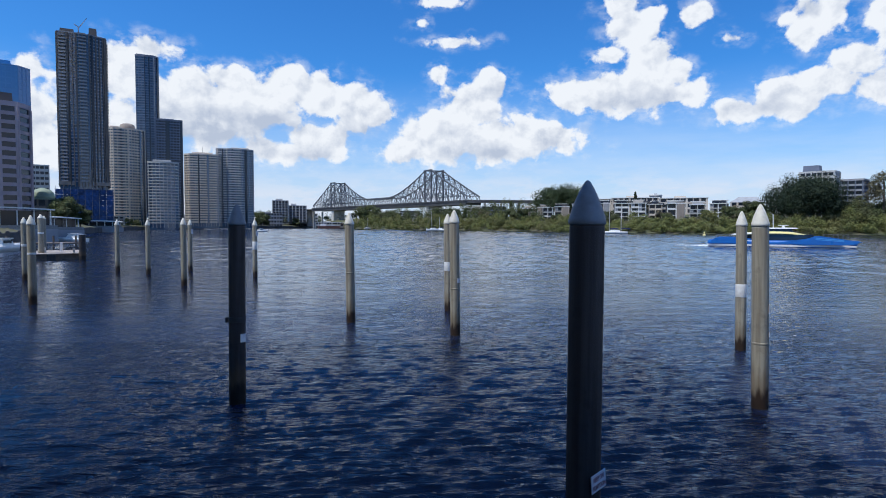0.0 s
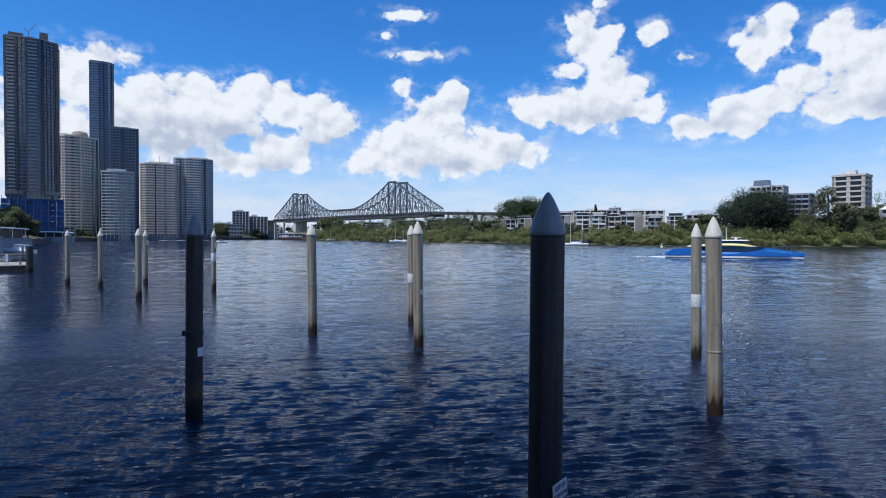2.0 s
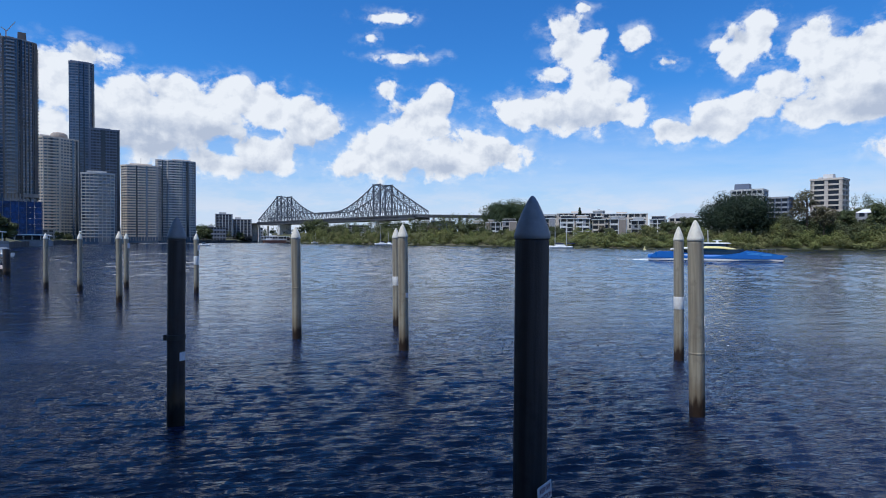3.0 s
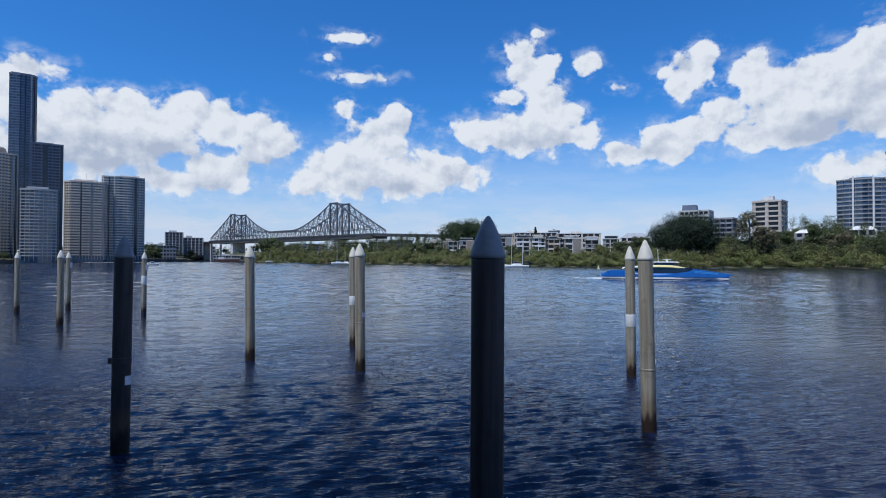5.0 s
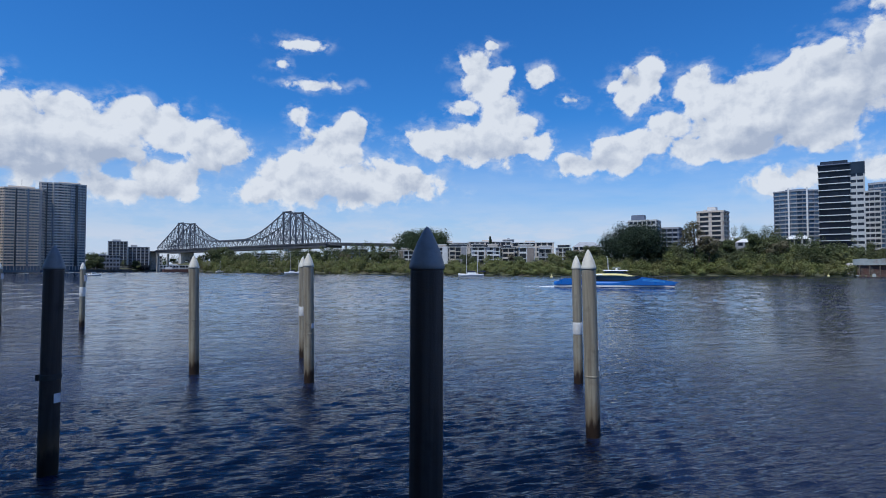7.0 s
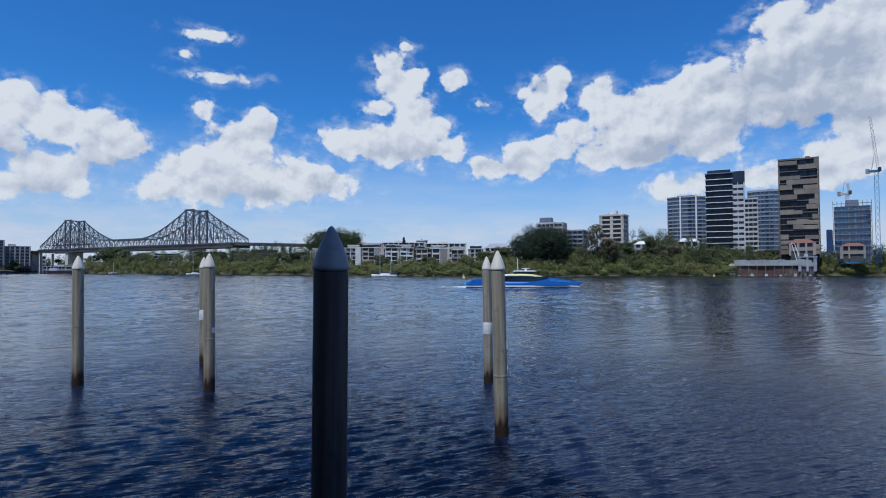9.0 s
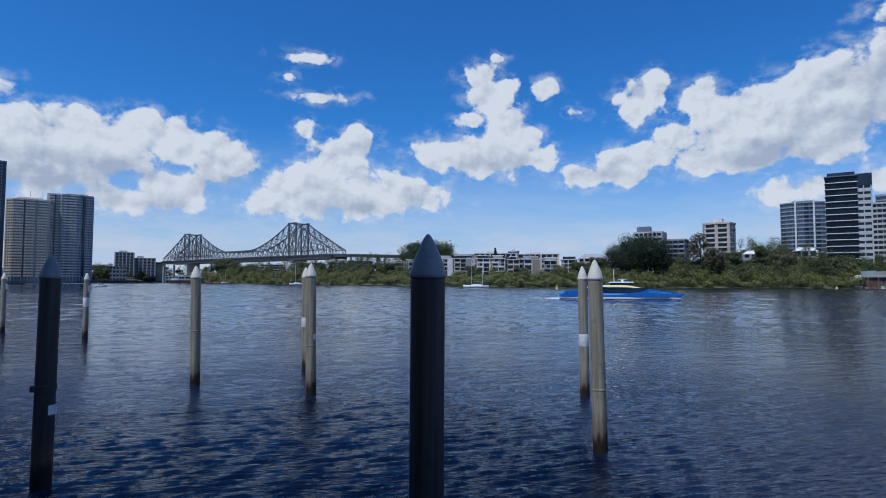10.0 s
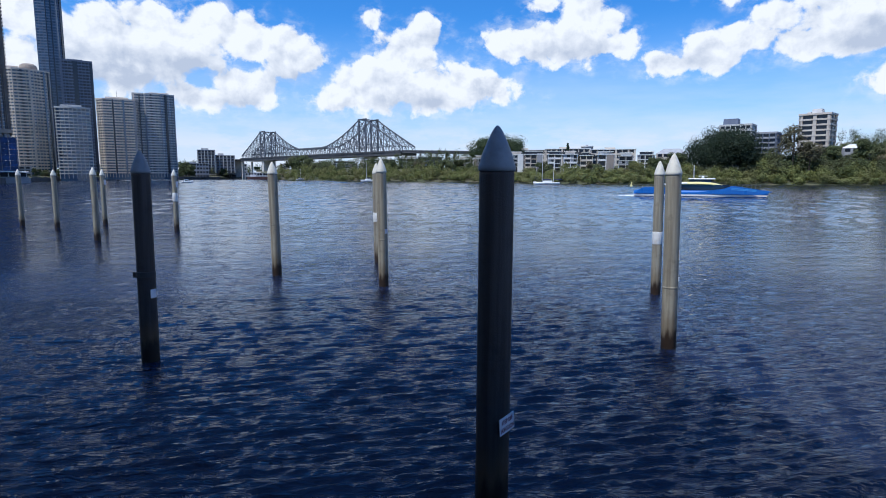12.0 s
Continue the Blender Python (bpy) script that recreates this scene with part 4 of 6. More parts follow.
# slim slate tower and its lower wing
tower("slim_tower", "slim dark slate skyscraper with close horizontal lines", -25.15, 830, [(-13, 3), (-3, 0), (10, 0), (13.2, 6), (13.2, 28), (-13, 28)], 20, 218, 62, GLASS_BLUE, WALL_SLATE, WALL_SLATE, 0.38, 0.3, 3.4, 0.3, 0.3, parapet=2.5, plant=[(-12, 8, 4, 20, 1.6)], strips=[(1, 0.0, 0.07, GLASS_DARK), (1, 0.36, 0.46, GLASS_DARK), (1, 0.8, 0.9, WALL_GREY), (2, 0.2, 0.8, GLASS_DARK)])
tower("slate_tower", "dark slate office tower with pale spandrel lines", -23.5, 780, rect(30, 30), 10, 131, 36, GLASS_DARK, WALL_SLATE, WALL_SLATE, 0.40, 0.3, 3.2, 0.5, 0.4, parapet=2, edges=(0, 1, 3), plant=[(-10, 6, 5, 20, 1.5)], strips=[(0, 0.0, 0.05, WALL_SLATE), (0, 0.38, 0.52, GLASS_DARK), (0, 0.92, 1.0, GLASS_DARK)])
tower("glass_apartments", "pale blue glass apartment block with white floor lines", -24.0, 600, bowed(25, 20, 3.0), 6, 62, 20, GLASS_BLUE, WALL_WHITE, WALL_WHITE, 0.32, 0.8, 2.6, 0.3, 0.4, parapet=1.5, plant=[(-9, 7, 4, 14, 2.4)], crown=ROOF_GREY)
# twin waterfront blocks
twin = tower("waterfront_tower", "grey-brown waterfront apartment tower with dense balcony bands", -20.75, 640, [(-17, 6), (-12, 0), (15, 0), (17, 4), (17, 26), (-17, 26)], 7, 76, 27, GLASS_BLUE, WALL_CREAM, WALL_CREAM, 0.5, 0.8, 2.4, 0.25, 0.5, parapet=1.4, balconies=[(1, 0.05, 0.95, 1.3)], plant=[(-10, 10, 6, 18, 2.2)], crown=WALL_CREAM, strips=[(1, 0.28, 0.33, GLASS_DARK), (1, 0.60, 0.66, GLASS_BLUE), (1, 0.94, 1.0, WALL_GREY)])
part("aerial", Geo().bar((0, 10, 79), (0, 10, 86), 0.3), STEEL, twin)
tower("waterfront_tower", "grey waterfront apartment tower with a stepped tan roof", -17.95, 650, [(-18, 0), (-8, 0), (-7, -2), (6, -2), (18, 4), (18, 26), (-18, 26)], 7, 84, 30, GLASS_BLUE, WALL_WHITE, WALL_GREY, 0.42, 0.7, 2.6, 0.5, 0.9, parapet=1.4, balconies=[(2, 0.05, 0.95, 1.4)], plant=[(-4, 14, 5, 18, 1.8)], crown=WALL_CREAM, strips=[(0, 0.0, 0.12, WALL_CREAM), (0, 0.5, 0.6, GLASS_DARK), (2, 0.3, 0.42, GLASS_DARK), (3, 0.3, 0.45, GLASS_DARK)])


def low_block(name, label, az, d, w, dep, z0, z1, storeys, band, glass=GLASS_DARK, turn=0.0, roof=ROOF_GREY, bay=4.0, band_h=0.45, pitched=False):
    """Low building of a few storeys with framed openings, balcony shade in the body's dark colour and a flat or pitched
    roof.
    """
    ob = thing(name, label, "building", facing(az, d, 0, turn), "low buildings on the banks")
    o = rect(w, dep)
    part("body", Geo().prism(o, z0 - 5, z1), ROOM_SHADE, ob)
    step = (z1 - z0) / storeys
    for k in range(storeys):
        z = z0 + k * step
        part("floor_band", Geo().prism(grown(o, 0.7), z, z + step * band_h), band, ob)
    bays = max(2, round(w / bay))
    for b in range(bays + 1):
        if b in (0, bays) or dice.random() < 0.8:
            half = dice.uniform(0.25, 0.9)
            x = -w / 2 + w * b / bays
            part("wall_pier", Geo().box(x - half, x + half, -0.9, 0.5, z0 - 3, z1), band, ob)
    for k in range(storeys):
        for b in range(bays):
            if dice.random() < 0.7:
                x = -w / 2 + w * (b + 0.5) / bays
                part("window", Geo().box(x - w / bays * 0.3, x + w / bays * 0.3, -0.12, 0.0, z0 + step * (k + band_h), z0 + step * (k + 0.95)), glass, ob)
    if pitched:
        a = grown(o, 1.0)
        rise_to = z1 + min(w, dep) * 0.28
        part("roof", Geo().prism(a, z1, rise_to, [(-w * 0.28, dep * 0.45), (w * 0.28, dep * 0.45), (w * 0.28, dep * 0.55), (-w * 0.28, dep * 0.55)]), roof, ob)
    else:
        part("roof", Geo().prism(grown(o, 1.2), z1, z1 + 0.6), roof, ob)
        part("roof_unit", Geo().box(-w * 0.2, w * 0.05, dep * 0.3, dep * 0.6, z1 + 0.6, z1 + 2.2), band, ob)
    return ob


# left bank, low buildings
def pavilion(az, d, w, dep, z0, z1, label, turn=0.0):
    """Open waterside pavilion: thin bowed roof on slim columns, glass set back, low terrace wall."""
    ob = thing("ferry_terminal", label, "pavilion", facing(az, d, 0, turn), "low buildings on the banks")
    rings = []
    for f in np.linspace(0, 1, 9):
        x, z = -w / 2 - 1 + (w + 2) * f, z1 + 0.5 * math.sin(math.pi * f)
        rings.append([(x, -2, z), (x, dep + 1, z + 0.3), (x, dep + 1, z + 0.65), (x, -2, z + 0.35)])
    part("roof", Geo().loft(rings), PAINT_WHITE, ob, "thin white bowed roof")
    part("glass_wall", Geo().box(-w / 2, w / 2, dep * 0.4, dep, z0, z1), GLASS_DARK, ob)
    part("terrace", Geo().box(-w / 2 - 1.5, w / 2 + 1.5, -3, dep, z0 - 4, z0), WALL_GREY, ob)
    part("terrace_rail", Geo().box(-w / 2 - 1.4, w / 2 + 1.4, -2.95, -2.85, z0, z0 + 1.0), STEEL, ob)
    for k, x in enumerate(np.linspace(-w / 2, w / 2, 7)):
        part("column", Geo().lathe([(0.14, z0), (0.12, z1 + 0.1)], 10, x, -1.2), PAINT_WHITE, ob)
        part("mullion", Geo().box(x - 0.1, x + 0.1, dep * 0.4 - 0.12, dep * 0.4, z0, z1), WALL_GREY, ob)
    return ob


pavilion(-35.8, 190, 22, 12, 3.6, 8.6, "low pavilion with a thin white roof by the water")
pavilion(-33.1, 228, 20, 10, 3.0, 6.6, "low pavilion with a thin white roof by the water", 6)
pavilion(-29.2, 430, 26, 10, 3.0, 6.4, "low waterside shelter below the towers", -5)
old_house = low_block("customs_house", "old sandstone building with a pale green dome", -32.7, 330, 14, 14, 6, 16.5, 2, WALL_STONE, roof=ROOF_GREEN)
part("dome", Geo().lathe([(5, 17.1), (5, 18.4), (4.6, 20), (3.4, 21.3), (1.6, 22.0), (0.3, 22.4)], 20, -1.5, 6), ROOF_GREEN, old_house, "pale green dome", True)
for az, d, w, z1, n, band in ((-28.3, 600, 24, 12, 2, WALL_GREY), (-21.6, 740, 18, 16, 3, WALL_GREY), (-14.9, 900, 36, 22, 3, WALL_GREY), (-12.6, 1100, 46, 30, 4, WALL_GREY), (-11.2, 1150, 30, 26, 3, WALL_WHITE)):
    low_block("riverside_building", "low grey building among trees on the far bank", az, d, w, 15, 6, z1, n, band)
tower("apartment_block", "dark mid-rise block near the bridge end", -13.9, 1060, rect(26, 20), 14, 47, 7, GLASS_DARK, WALL_SLATE, WALL_WHITE, 0.35, 0.9, 5.0, 0.9, 1.2, plant=[(-8, 4, 4, 14, 3.0)])
tower("apartment_block", "pale stepped block near the bridge end", -12.3, 1080, rect(30, 20), 14, 39, 5, GLASS_DARK, WALL_SLATE, WALL_WHITE, 0.4, 0.9, 6.0, 1.4, 1.2, plant=[(-12, -2, 4, 14, 3.4)])
low_block("boat_shed", "long white shed with a red base under the bridge", -9.3, 880, 40, 12, 3.5, 8.5, 1, WALL_WHITE, roof=PAINT_WHITE)
barge = thing("moored_barge", "rust-red steel barge moored below the bridge pier", "barge", facing(-9.0, 838, 0, 4))
part("hull", Geo().prism([(-19, 0), (19, 0), (21, 3.5), (19, 7), (-19, 7), (-20, 3.5)], -1, 3.4, [(-19.5, -0.4), (19.5, -0.4), (22, 3.5), (19.5, 7.4), (-19.5, 7.4), (-20.6, 3.5)]), ROOF_RED, barge)
part("deck_house", Geo().prism([(-17, 1.5), (-9, 1.5), (-9, 5.5), (-17, 5.5)], 3.4, 6.6, [(-16.6, 1.8), (-9.4, 1.8), (-9.4, 5.2), (-16.6, 5.2)]), PAINT_WHITE, barge)
part("mast", Geo().bar((-13, 3, 6.6), (-13, 3, 15), 0.7, sides=8), STEEL, barge)
low_block("boat_shed", "low red-brown waterside shed", -7.3, 800, 26, 9, 1, 6, 1, WALL_TAN, roof=ROOF_RED)

# right bank, terraces of flats above the mangroves
def terrace(az, d, w, z0, z1, storeys, band, turn=0.0, stair=True):
    """Stepped flats: cross walls, slabs and balustrades before a body coloured dark as balcony shade, a stair tower and
    a set-back top floor.
    """
    ob = thing("terrace_flats", "low-rise flats with pale frames and deep dark balconies above mangroves", "flats", facing(az, d, 0, turn), "terrace flats on the far bank")
    bays = max(2, round(w / 4.8))
    step, bay = (z1 - z0) / storeys, w / bays
    part("body", Geo().box(-w / 2, w / 2, 1.8, 14, z0 - 6, z1), ROOM_SHADE, ob)
    shut = dice.randrange(bays) if stair else -1
    for b in range(bays + 1):
        x = -w / 2 + b * bay
        part("cross_wall", Geo().box(x - 0.24, x + 0.24, -0.3 - dice.uniform(0, 0.5), 2.0, z0 - 6, z1), band, ob)
    for k in range(storeys):
        z = z0 + k * step
        part("floor_slab", Geo().box(-w / 2 - 0.3, w / 2 + 0.3, -0.7, 1.9, z - 0.2, z + 0.22), band, ob)
        for b in range(bays):
            x0, x1 = -w / 2 + b * bay + 0.3, -w / 2 + (b + 1) * bay - 0.3
            if b == shut:
                continue
            part("window", Geo().box(x0 + 0.2, x1 - dice.uniform(0.2, 1.6), 1.66, 1.79, z + 0.3, z + step * 0.86), GLASS_DARK, ob)
            if dice.random() < 0.75:
                part("balustrade", Geo().box(x0, x1, -0.6, -0.46, z + 0.24, z + 1.15), band if dice.random() < 0.55 else STEEL, ob)
            if dice.random() < 0.2:
                part("screen", Geo().box(x0, x0 + (x1 - x0) * 0.45, -0.3, -0.15, z + 0.24, z + step - 0.25), WALL_GREY, ob)
    if shut >= 0:
        x0 = -w / 2 + shut * bay
        part("stair_tower", Geo().box(x0 + 0.26, x0 + bay - 0.26, -0.9, 3.0, z0 - 6, z1 + 1.0), dice.choice((WALL_GREY, WALL_TAN, band)), ob)
    part("roof", Geo().box(-w / 2 - 0.8, w / 2 + 0.8, -1.0, 14.3, z1, z1 + 0.45), PAINT_WHITE, ob)
    inset = dice.uniform(0.6, 2.2)
    part("top_floor", Geo().box(-w / 2 + inset, w / 2 - inset, 4.5, 13, z1 + 0.45, z1 + 2.6), dice.choice((GLASS_DARK, WALL_CREAM, WALL_WHITE)), ob)
    part("top_roof", Geo().box(-w / 2 + inset - 0.9, w / 2 - inset + 0.9, 3.4, 13.6, z1 + 2.6, z1 + 2.95), PAINT_WHITE, ob)
    return ob


for az, d, w, z0, z1, n, band in ((-1.3, 720, 30, 13, 19.5, 2, PAINT_PALE), (2.2, 690, 36, 13, 21, 2, PAINT_PALE), (4.9, 665, 22, 16, 24, 2, WALL_WHITE), (10.4, 530, 11, 12, 19.5, 2, WALL_CREAM), (12.0, 522, 13, 12, 20, 2, PAINT_PALE), (13.6, 515, 12, 12, 20.5, 2, WALL_CREAM),
                                  (15.4, 480, 13, 12, 21.5, 3, PAINT_PALE), (17.2, 470, 14, 11, 21.5, 3, WALL_CREAM), (19.2, 460, 10, 11, 21, 3, PAINT_PALE), (20.7, 455, 10, 11, 20.8, 3, PAINT_PALE), (22.2, 458, 9, 12, 20, 2, WALL_CREAM), (24.0, 462, 12, 12, 20.5, 2, PAINT_PALE), (25.8, 462, 10, 13, 19.5, 2, WALL_WHITE), (27.5, 470, 11, 14, 20.5, 2, PAINT_PALE)):
    terrace(az, d, w, z0 + 0.5, z1 + 0.5, n, band, dice.uniform(-9, 9), w > 11)
tower("apartment_block", "low dark glass flats under the bridge approach", 7.0, 640, rect(26, 16), 12, 25, 3, GLASS_DARK, WALL_SLATE, WALL_SLATE, 0.3, 0.5, 4.5, 0.5, 0.5, parapet=0.8)
for az, d, w, z1 in ((16.4, 540, 44, 28.4), (20.4, 530, 38, 28.8), (24.6, 525, 36, 27.8)):
    low_block("rear_flats", "long pale flat-roofed flats behind the terraces", az, d, w, 14, 14, z1, 3, WALL_CREAM, roof=PAINT_WHITE, bay=5.0, band_h=0.35)
low_block("villa", "low house with a wide pale roof among trees", 29.8, 450, 20, 14, 13, 21, 2, WALL_CREAM, roof=ROOF_GREY, pitched=True)
drum = thing("water_tank", "round pale concrete water tank above the flats", "water tank", facing(22.2, 560))
part("wall", Geo().lathe([(5.4, 12), (5.4, 31.5), (5.2, 31.7)], 24), WALL_GREY, drum)
part("rim", Geo().lathe([(5.8, 31.7), (5.8, 32.6), (5.5, 32.9)], 24), WALL_WHITE, drum)
part("hatch", Geo().box(-1.2, 1.2, -1, 1, 32.9, 34.0), WALL_GREY, drum)
tower("apartment_block", "white apartment block with a dark stepped roof above a fig tree", 34.9, 470, rect(20, 16), 14, 41, 7, GLASS_DARK, WALL_WHITE, WALL_WHITE, 0.45, 0.6, 3.6, 0.6, 0.8, turn=-12, plant=[(-9, 1, 2, 10, 4.2)], crown=WALL_SLATE)
tower("apartment_block", "dark grey apartment block behind trees", 37.3, 465, rect(12, 14), 14, 34.5, 6, GLASS_DARK, WALL_GREY, WALL_SLATE, 0.35, 0.7, 3.6, 0.6, 0.8, turn=-12)
flats = tower("apartment_block", "beige eight-storey apartment block with deep balconies", 40.75, 450, rect(16, 14), 14, 44.5, 9, GLASS_DARK, WALL_CREAM, WALL_CREAM, 0.30, 1.2, 7.6, 2.0, 1.0, turn=-14, plant=[(-3, 3, 3, 9, 3.0), (-6, -3.4, 4, 9, 1.4)], crown=WALL_WHITE)
curved = tower("curved_tower", "blue-grey curved apartment tower with white fins", 47.45, 540, bowed(31, 20, 5), 20, 66, 14, GLASS_BLUE, WALL_GREY, WALL_SLATE, 0.30, 0.6, 3.2, 0.4, 0.5, parapet=1.0, plant=[(-8, 8, 2, 12, 1.6)])
for x, y in ((-5.5, -5.6), (7.0, -5.2)):
    part("white_fin", Geo().box(x - 0.6, x + 0.6, y - 0.4, y + 1.6, 18, 69), PAINT_PALE, curved, "white vertical fin")
tower("dark_tower", "black glass apartment tower with thin white floor edges", 50.25, 440, [(-9, 0), (7, 0), (7, 18), (-9, 18)], 14, 70.5, 14, GLASS_BLACK, PAINT_PALE, GLASS_BLACK, 0.12, 0.7, 5.0, 0.3, 0.3, parapet=0.6, plant=[(-8.4, 6.5, 1, 16, 2.2)], crown=GLASS_DARK, roof=WALL_SLATE)
tower("white_wing", "white panelled wing of a black glass tower", 51.62, 441, rect(7.5, 16), 14, 64, 13, GLASS_DARK, WALL_WHITE, WALL_WHITE, 0.55, 0.5, 3.0, 0.5, 0.5, parapet=7.5, roof=GLASS_DARK)
tower("rear_block", "grey rear apartment block with white bands", 52.6, 500, rect(9, 14), 14, 58, 12, GLASS_DARK, WALL_WHITE, WALL_GREY, 0.4, 0.6, 3.2, 0.4, 0.5)
tower("curved_tower", "blue glass curved apartment tower with a raised crown", 53.7, 560, bowed(25, 18, 4), 20, 70, 14, GLASS_BLUE, WALL_GREY, WALL_SLATE, 0.3, 0.5, 2.6, 0.35, 0.5, parapet=1.6, plant=[(2, 7, 0.5, 6, 1.0)])
panelled = tower("panelled_tower", "brown tower faced with staggered stone panels and dark recesses", 56.25, 440, rect(21, 18), 14, 76, 16, GLASS_BLACK, WALL_BROWN, WALL_BROWN, 0.16, 0.4, 5.0, 0.0, 0.4, parapet=1.0, plant=[(4, 7, 4, 9, 1.6)], turn=3)
rows = 19
for k in range(rows):
    x = -11.0
    z = 14 + 62 * k / rows
    while x < 10.5:
        w = min(dice.uniform(3.5, 11.0), 11 - x)
        if dice.random() < (0.50 if x < 2 else 0.84):
            part("stone_panel", Geo().box(x, x + w - 0.1, -0.9 - dice.uniform(0, 0.45), 0.1, z + 0.06, z + 62 / rows - dice.choice((0.05, 0.05, 0.7))), WALL_STONE, panelled)
        x += w
for side in (-11.2, 11.0):
    part("edge_fin", Geo().box(side - 0.3, side + 0.3, -1.4, 0.5, 12, 77), WALL_BROWN, panelled)
# tower under construction and its cranes
site = tower("construction_tower", "concrete tower under construction wrapped in scaffolding", 59.9, 470, rect(19, 18), 14, 46, 8, GLASS_SKY, WALL_GREY, WALL_GREY, 0.3, 0.4, 4.0, 0.6, 0.5, parapet=0.4)
for x in np.linspace(-10.5, 10.5, 10):
    part("scaffold_pole", Geo().bar((x, -1.8, 14), (x, -1.8, 50), 0.3), STEEL, site)
for z in range(16, 50, 4):
    part("scaffold_deck", Geo().box(-10.6, 10.6, -2.0, -0.9, z, z + 0.25), TIMBER, site)
part("hoarding", Geo().box(-14.5, -11.2, -3, 10, 10, 31), NET_BLUE, site, "bright blue hoarding sheet")
part("jump_form", Geo().prism([(-4, 4), (4, 4), (4, 12), (-4, 12)], 46.4, 51, [(-3.4, 4.6), (3.4, 4.6), (3.4, 11.4), (-3.4, 11.4)]), WALL_SLATE, site)


def lattice(geo, a, b, w, panels):
    """Square lattice mast or jib from a to b."""
    a, b = Vector(a), Vector(b)
    ahead = (b - a).normalized()
    side = ahead.cross((0, 1, 0)).normalized()
    up = side.cross(ahead)
    corners = [(side * i + up * j) * w / 2 for i, j in ((-1, -1), (1, -1), (1, 1), (-1, 1))]
    for c in corners:
        geo.bar(a + c, b + c, 0.22)
    for k in range(panels):
        p, q = a + (b - a) * k / panels, a + (b - a) * (k + 1) / panels
        for i in range(4):
            geo.bar(p + corners[i], q + corners[(i + 1) % 4], 0.16)
    return geo


def luffing_crane(az, d, base, mast_top, tip, mast_mat, label):
    ob = thing("tower_crane", label, "crane", facing(az, d, 0))
    part("mast", lattice(Geo(), (0, 0, base), (0, 0, mast_top), 2.2, 14), mast_mat, ob)
    part("slewing_platform", Geo().box(-4, 2, -1.4, 1.4, mast_top, mast_top + 1.2), mast_mat, ob)
    part("cab", Geo().prism([(0.8, -2.2), (2.6, -2.2), (2.6, -0.6), (0.8, -0.6)], mast_top + 0.2, mast_top + 2.6), BOAT_GLASS, ob)
    part("jib", lattice(Geo(), (1.0, 0, mast_top + 1.5), tip, 1.3, 16), CRANE_WHITE, ob, "pale lattice jib")
    part("counterweight", Geo().box(-5.6, -3.4, -1.2, 1.2, mast_top - 0.6, mast_top + 2.2), WALL_GREY, ob)
    part("back_mast", Geo().bar((-2.5, 0, mast_top + 1.2), (-1.2, 0, mast_top + 9), 0.5).bar((-1.2, 0, mast_top + 9), tip, 0.12), CRANE_WHITE, ob)
    return ob


luffing_crane(61.55, 455, 8, 66, (-2.6, 0, 102), CRANE_BLUE, "blue and white luffing tower crane over a building site")
luffing_crane(59.6, 478, 46, 55, (0.4, 0, 63), CRANE_WHITE, "small pale crane on the unfinished tower")

# houses and the old slipway on the bank
low_block("house", "white house with a pale pitched roof among trees", 47.5, 446, 13, 10, 18, 24, 1, WALL_WHITE, roof=PAINT_WHITE, pitched=True)
low_block("house", "house with a pale metal roof half hidden by trees", 43.7, 437, 13, 9, 18, 22.3, 1, WALL_GREY, roof=PAINT_WHITE, pitched=True)
low_block("house", "cream house with a terracotta tiled roof", 56.4, 427, 13, 10, 16, 20.8, 1, WALL_TAN, roof=ROOF_RED, pitched=True)
low_block("house", "red-roofed low building beside the building site", 59.9, 452, 12, 8, 14, 19, 1, WALL_TAN, roof=ROOF_RED, pitched=True)
RUST = material("rusted_dock_steel", (0.12, 0.06, 0.045), 0.9, second=(0.06, 0.04, 0.035), scale=0.4, bump=0.08, stain=(0.2, 0.17, 0.13), stain_scale=0.2)
DOCK_FACE = material("weathered_dock_face", (0.40, 0.42, 0.39), 0.85, second=(0.27, 0.30, 0.28), scale=0.25, bump=0.05, stain=(0.22, 0.13, 0.10), stain_scale=0.15)
slip = thing("slipway_wall", "pale stained concrete dock wall with dark openings at the water", "dock wall", facing(54.3, 414, 0, 4))
wall = Geo()
for k in range(12):
    x0, x1 = -22 + k * 3.5, -22 + (k + 1) * 3.5
    wall.prism([(x0, 0.3 * math.sin(k)), (x1, 0.3 * math.sin(k + 1)), (x1, 8), (x0, 8)], 6.6, 10.2 + 0.25 * math.sin(k * 2.1))
part("wall_face", wall, DOCK_FACE, slip)
part("undercroft", Geo().box(-20, 20, 1.2, 8, -1.5, 6.6), RUST, slip, "rust-brown shadowed underside")
for k in range(16):
    x = -21 + 2.6 * k
    part("broken_slab", Geo().prism([(x, -2.5 + 0.8 * math.sin(k * 3.1)), (x + 2.2, -2.2), (x + 1.9, 0.2), (x + 0.2, 0.4)], -1.0, 0.9 + 0.8 * math.sin(k * 1.7) ** 2, [(x + 0.3, -1.8), (x + 1.7, -1.7), (x + 1.6, 0.0), (x + 0.4, 0.2)]), RUST if k % 3 else DOCK_FACE, slip)
for x in np.linspace(-19, 19, 9):
    part("dock_post", Geo().bar((x, 0.1, -2), (x + 0.3, 0.1, 6.7), 0.5, sides=8), TIMBER, slip)
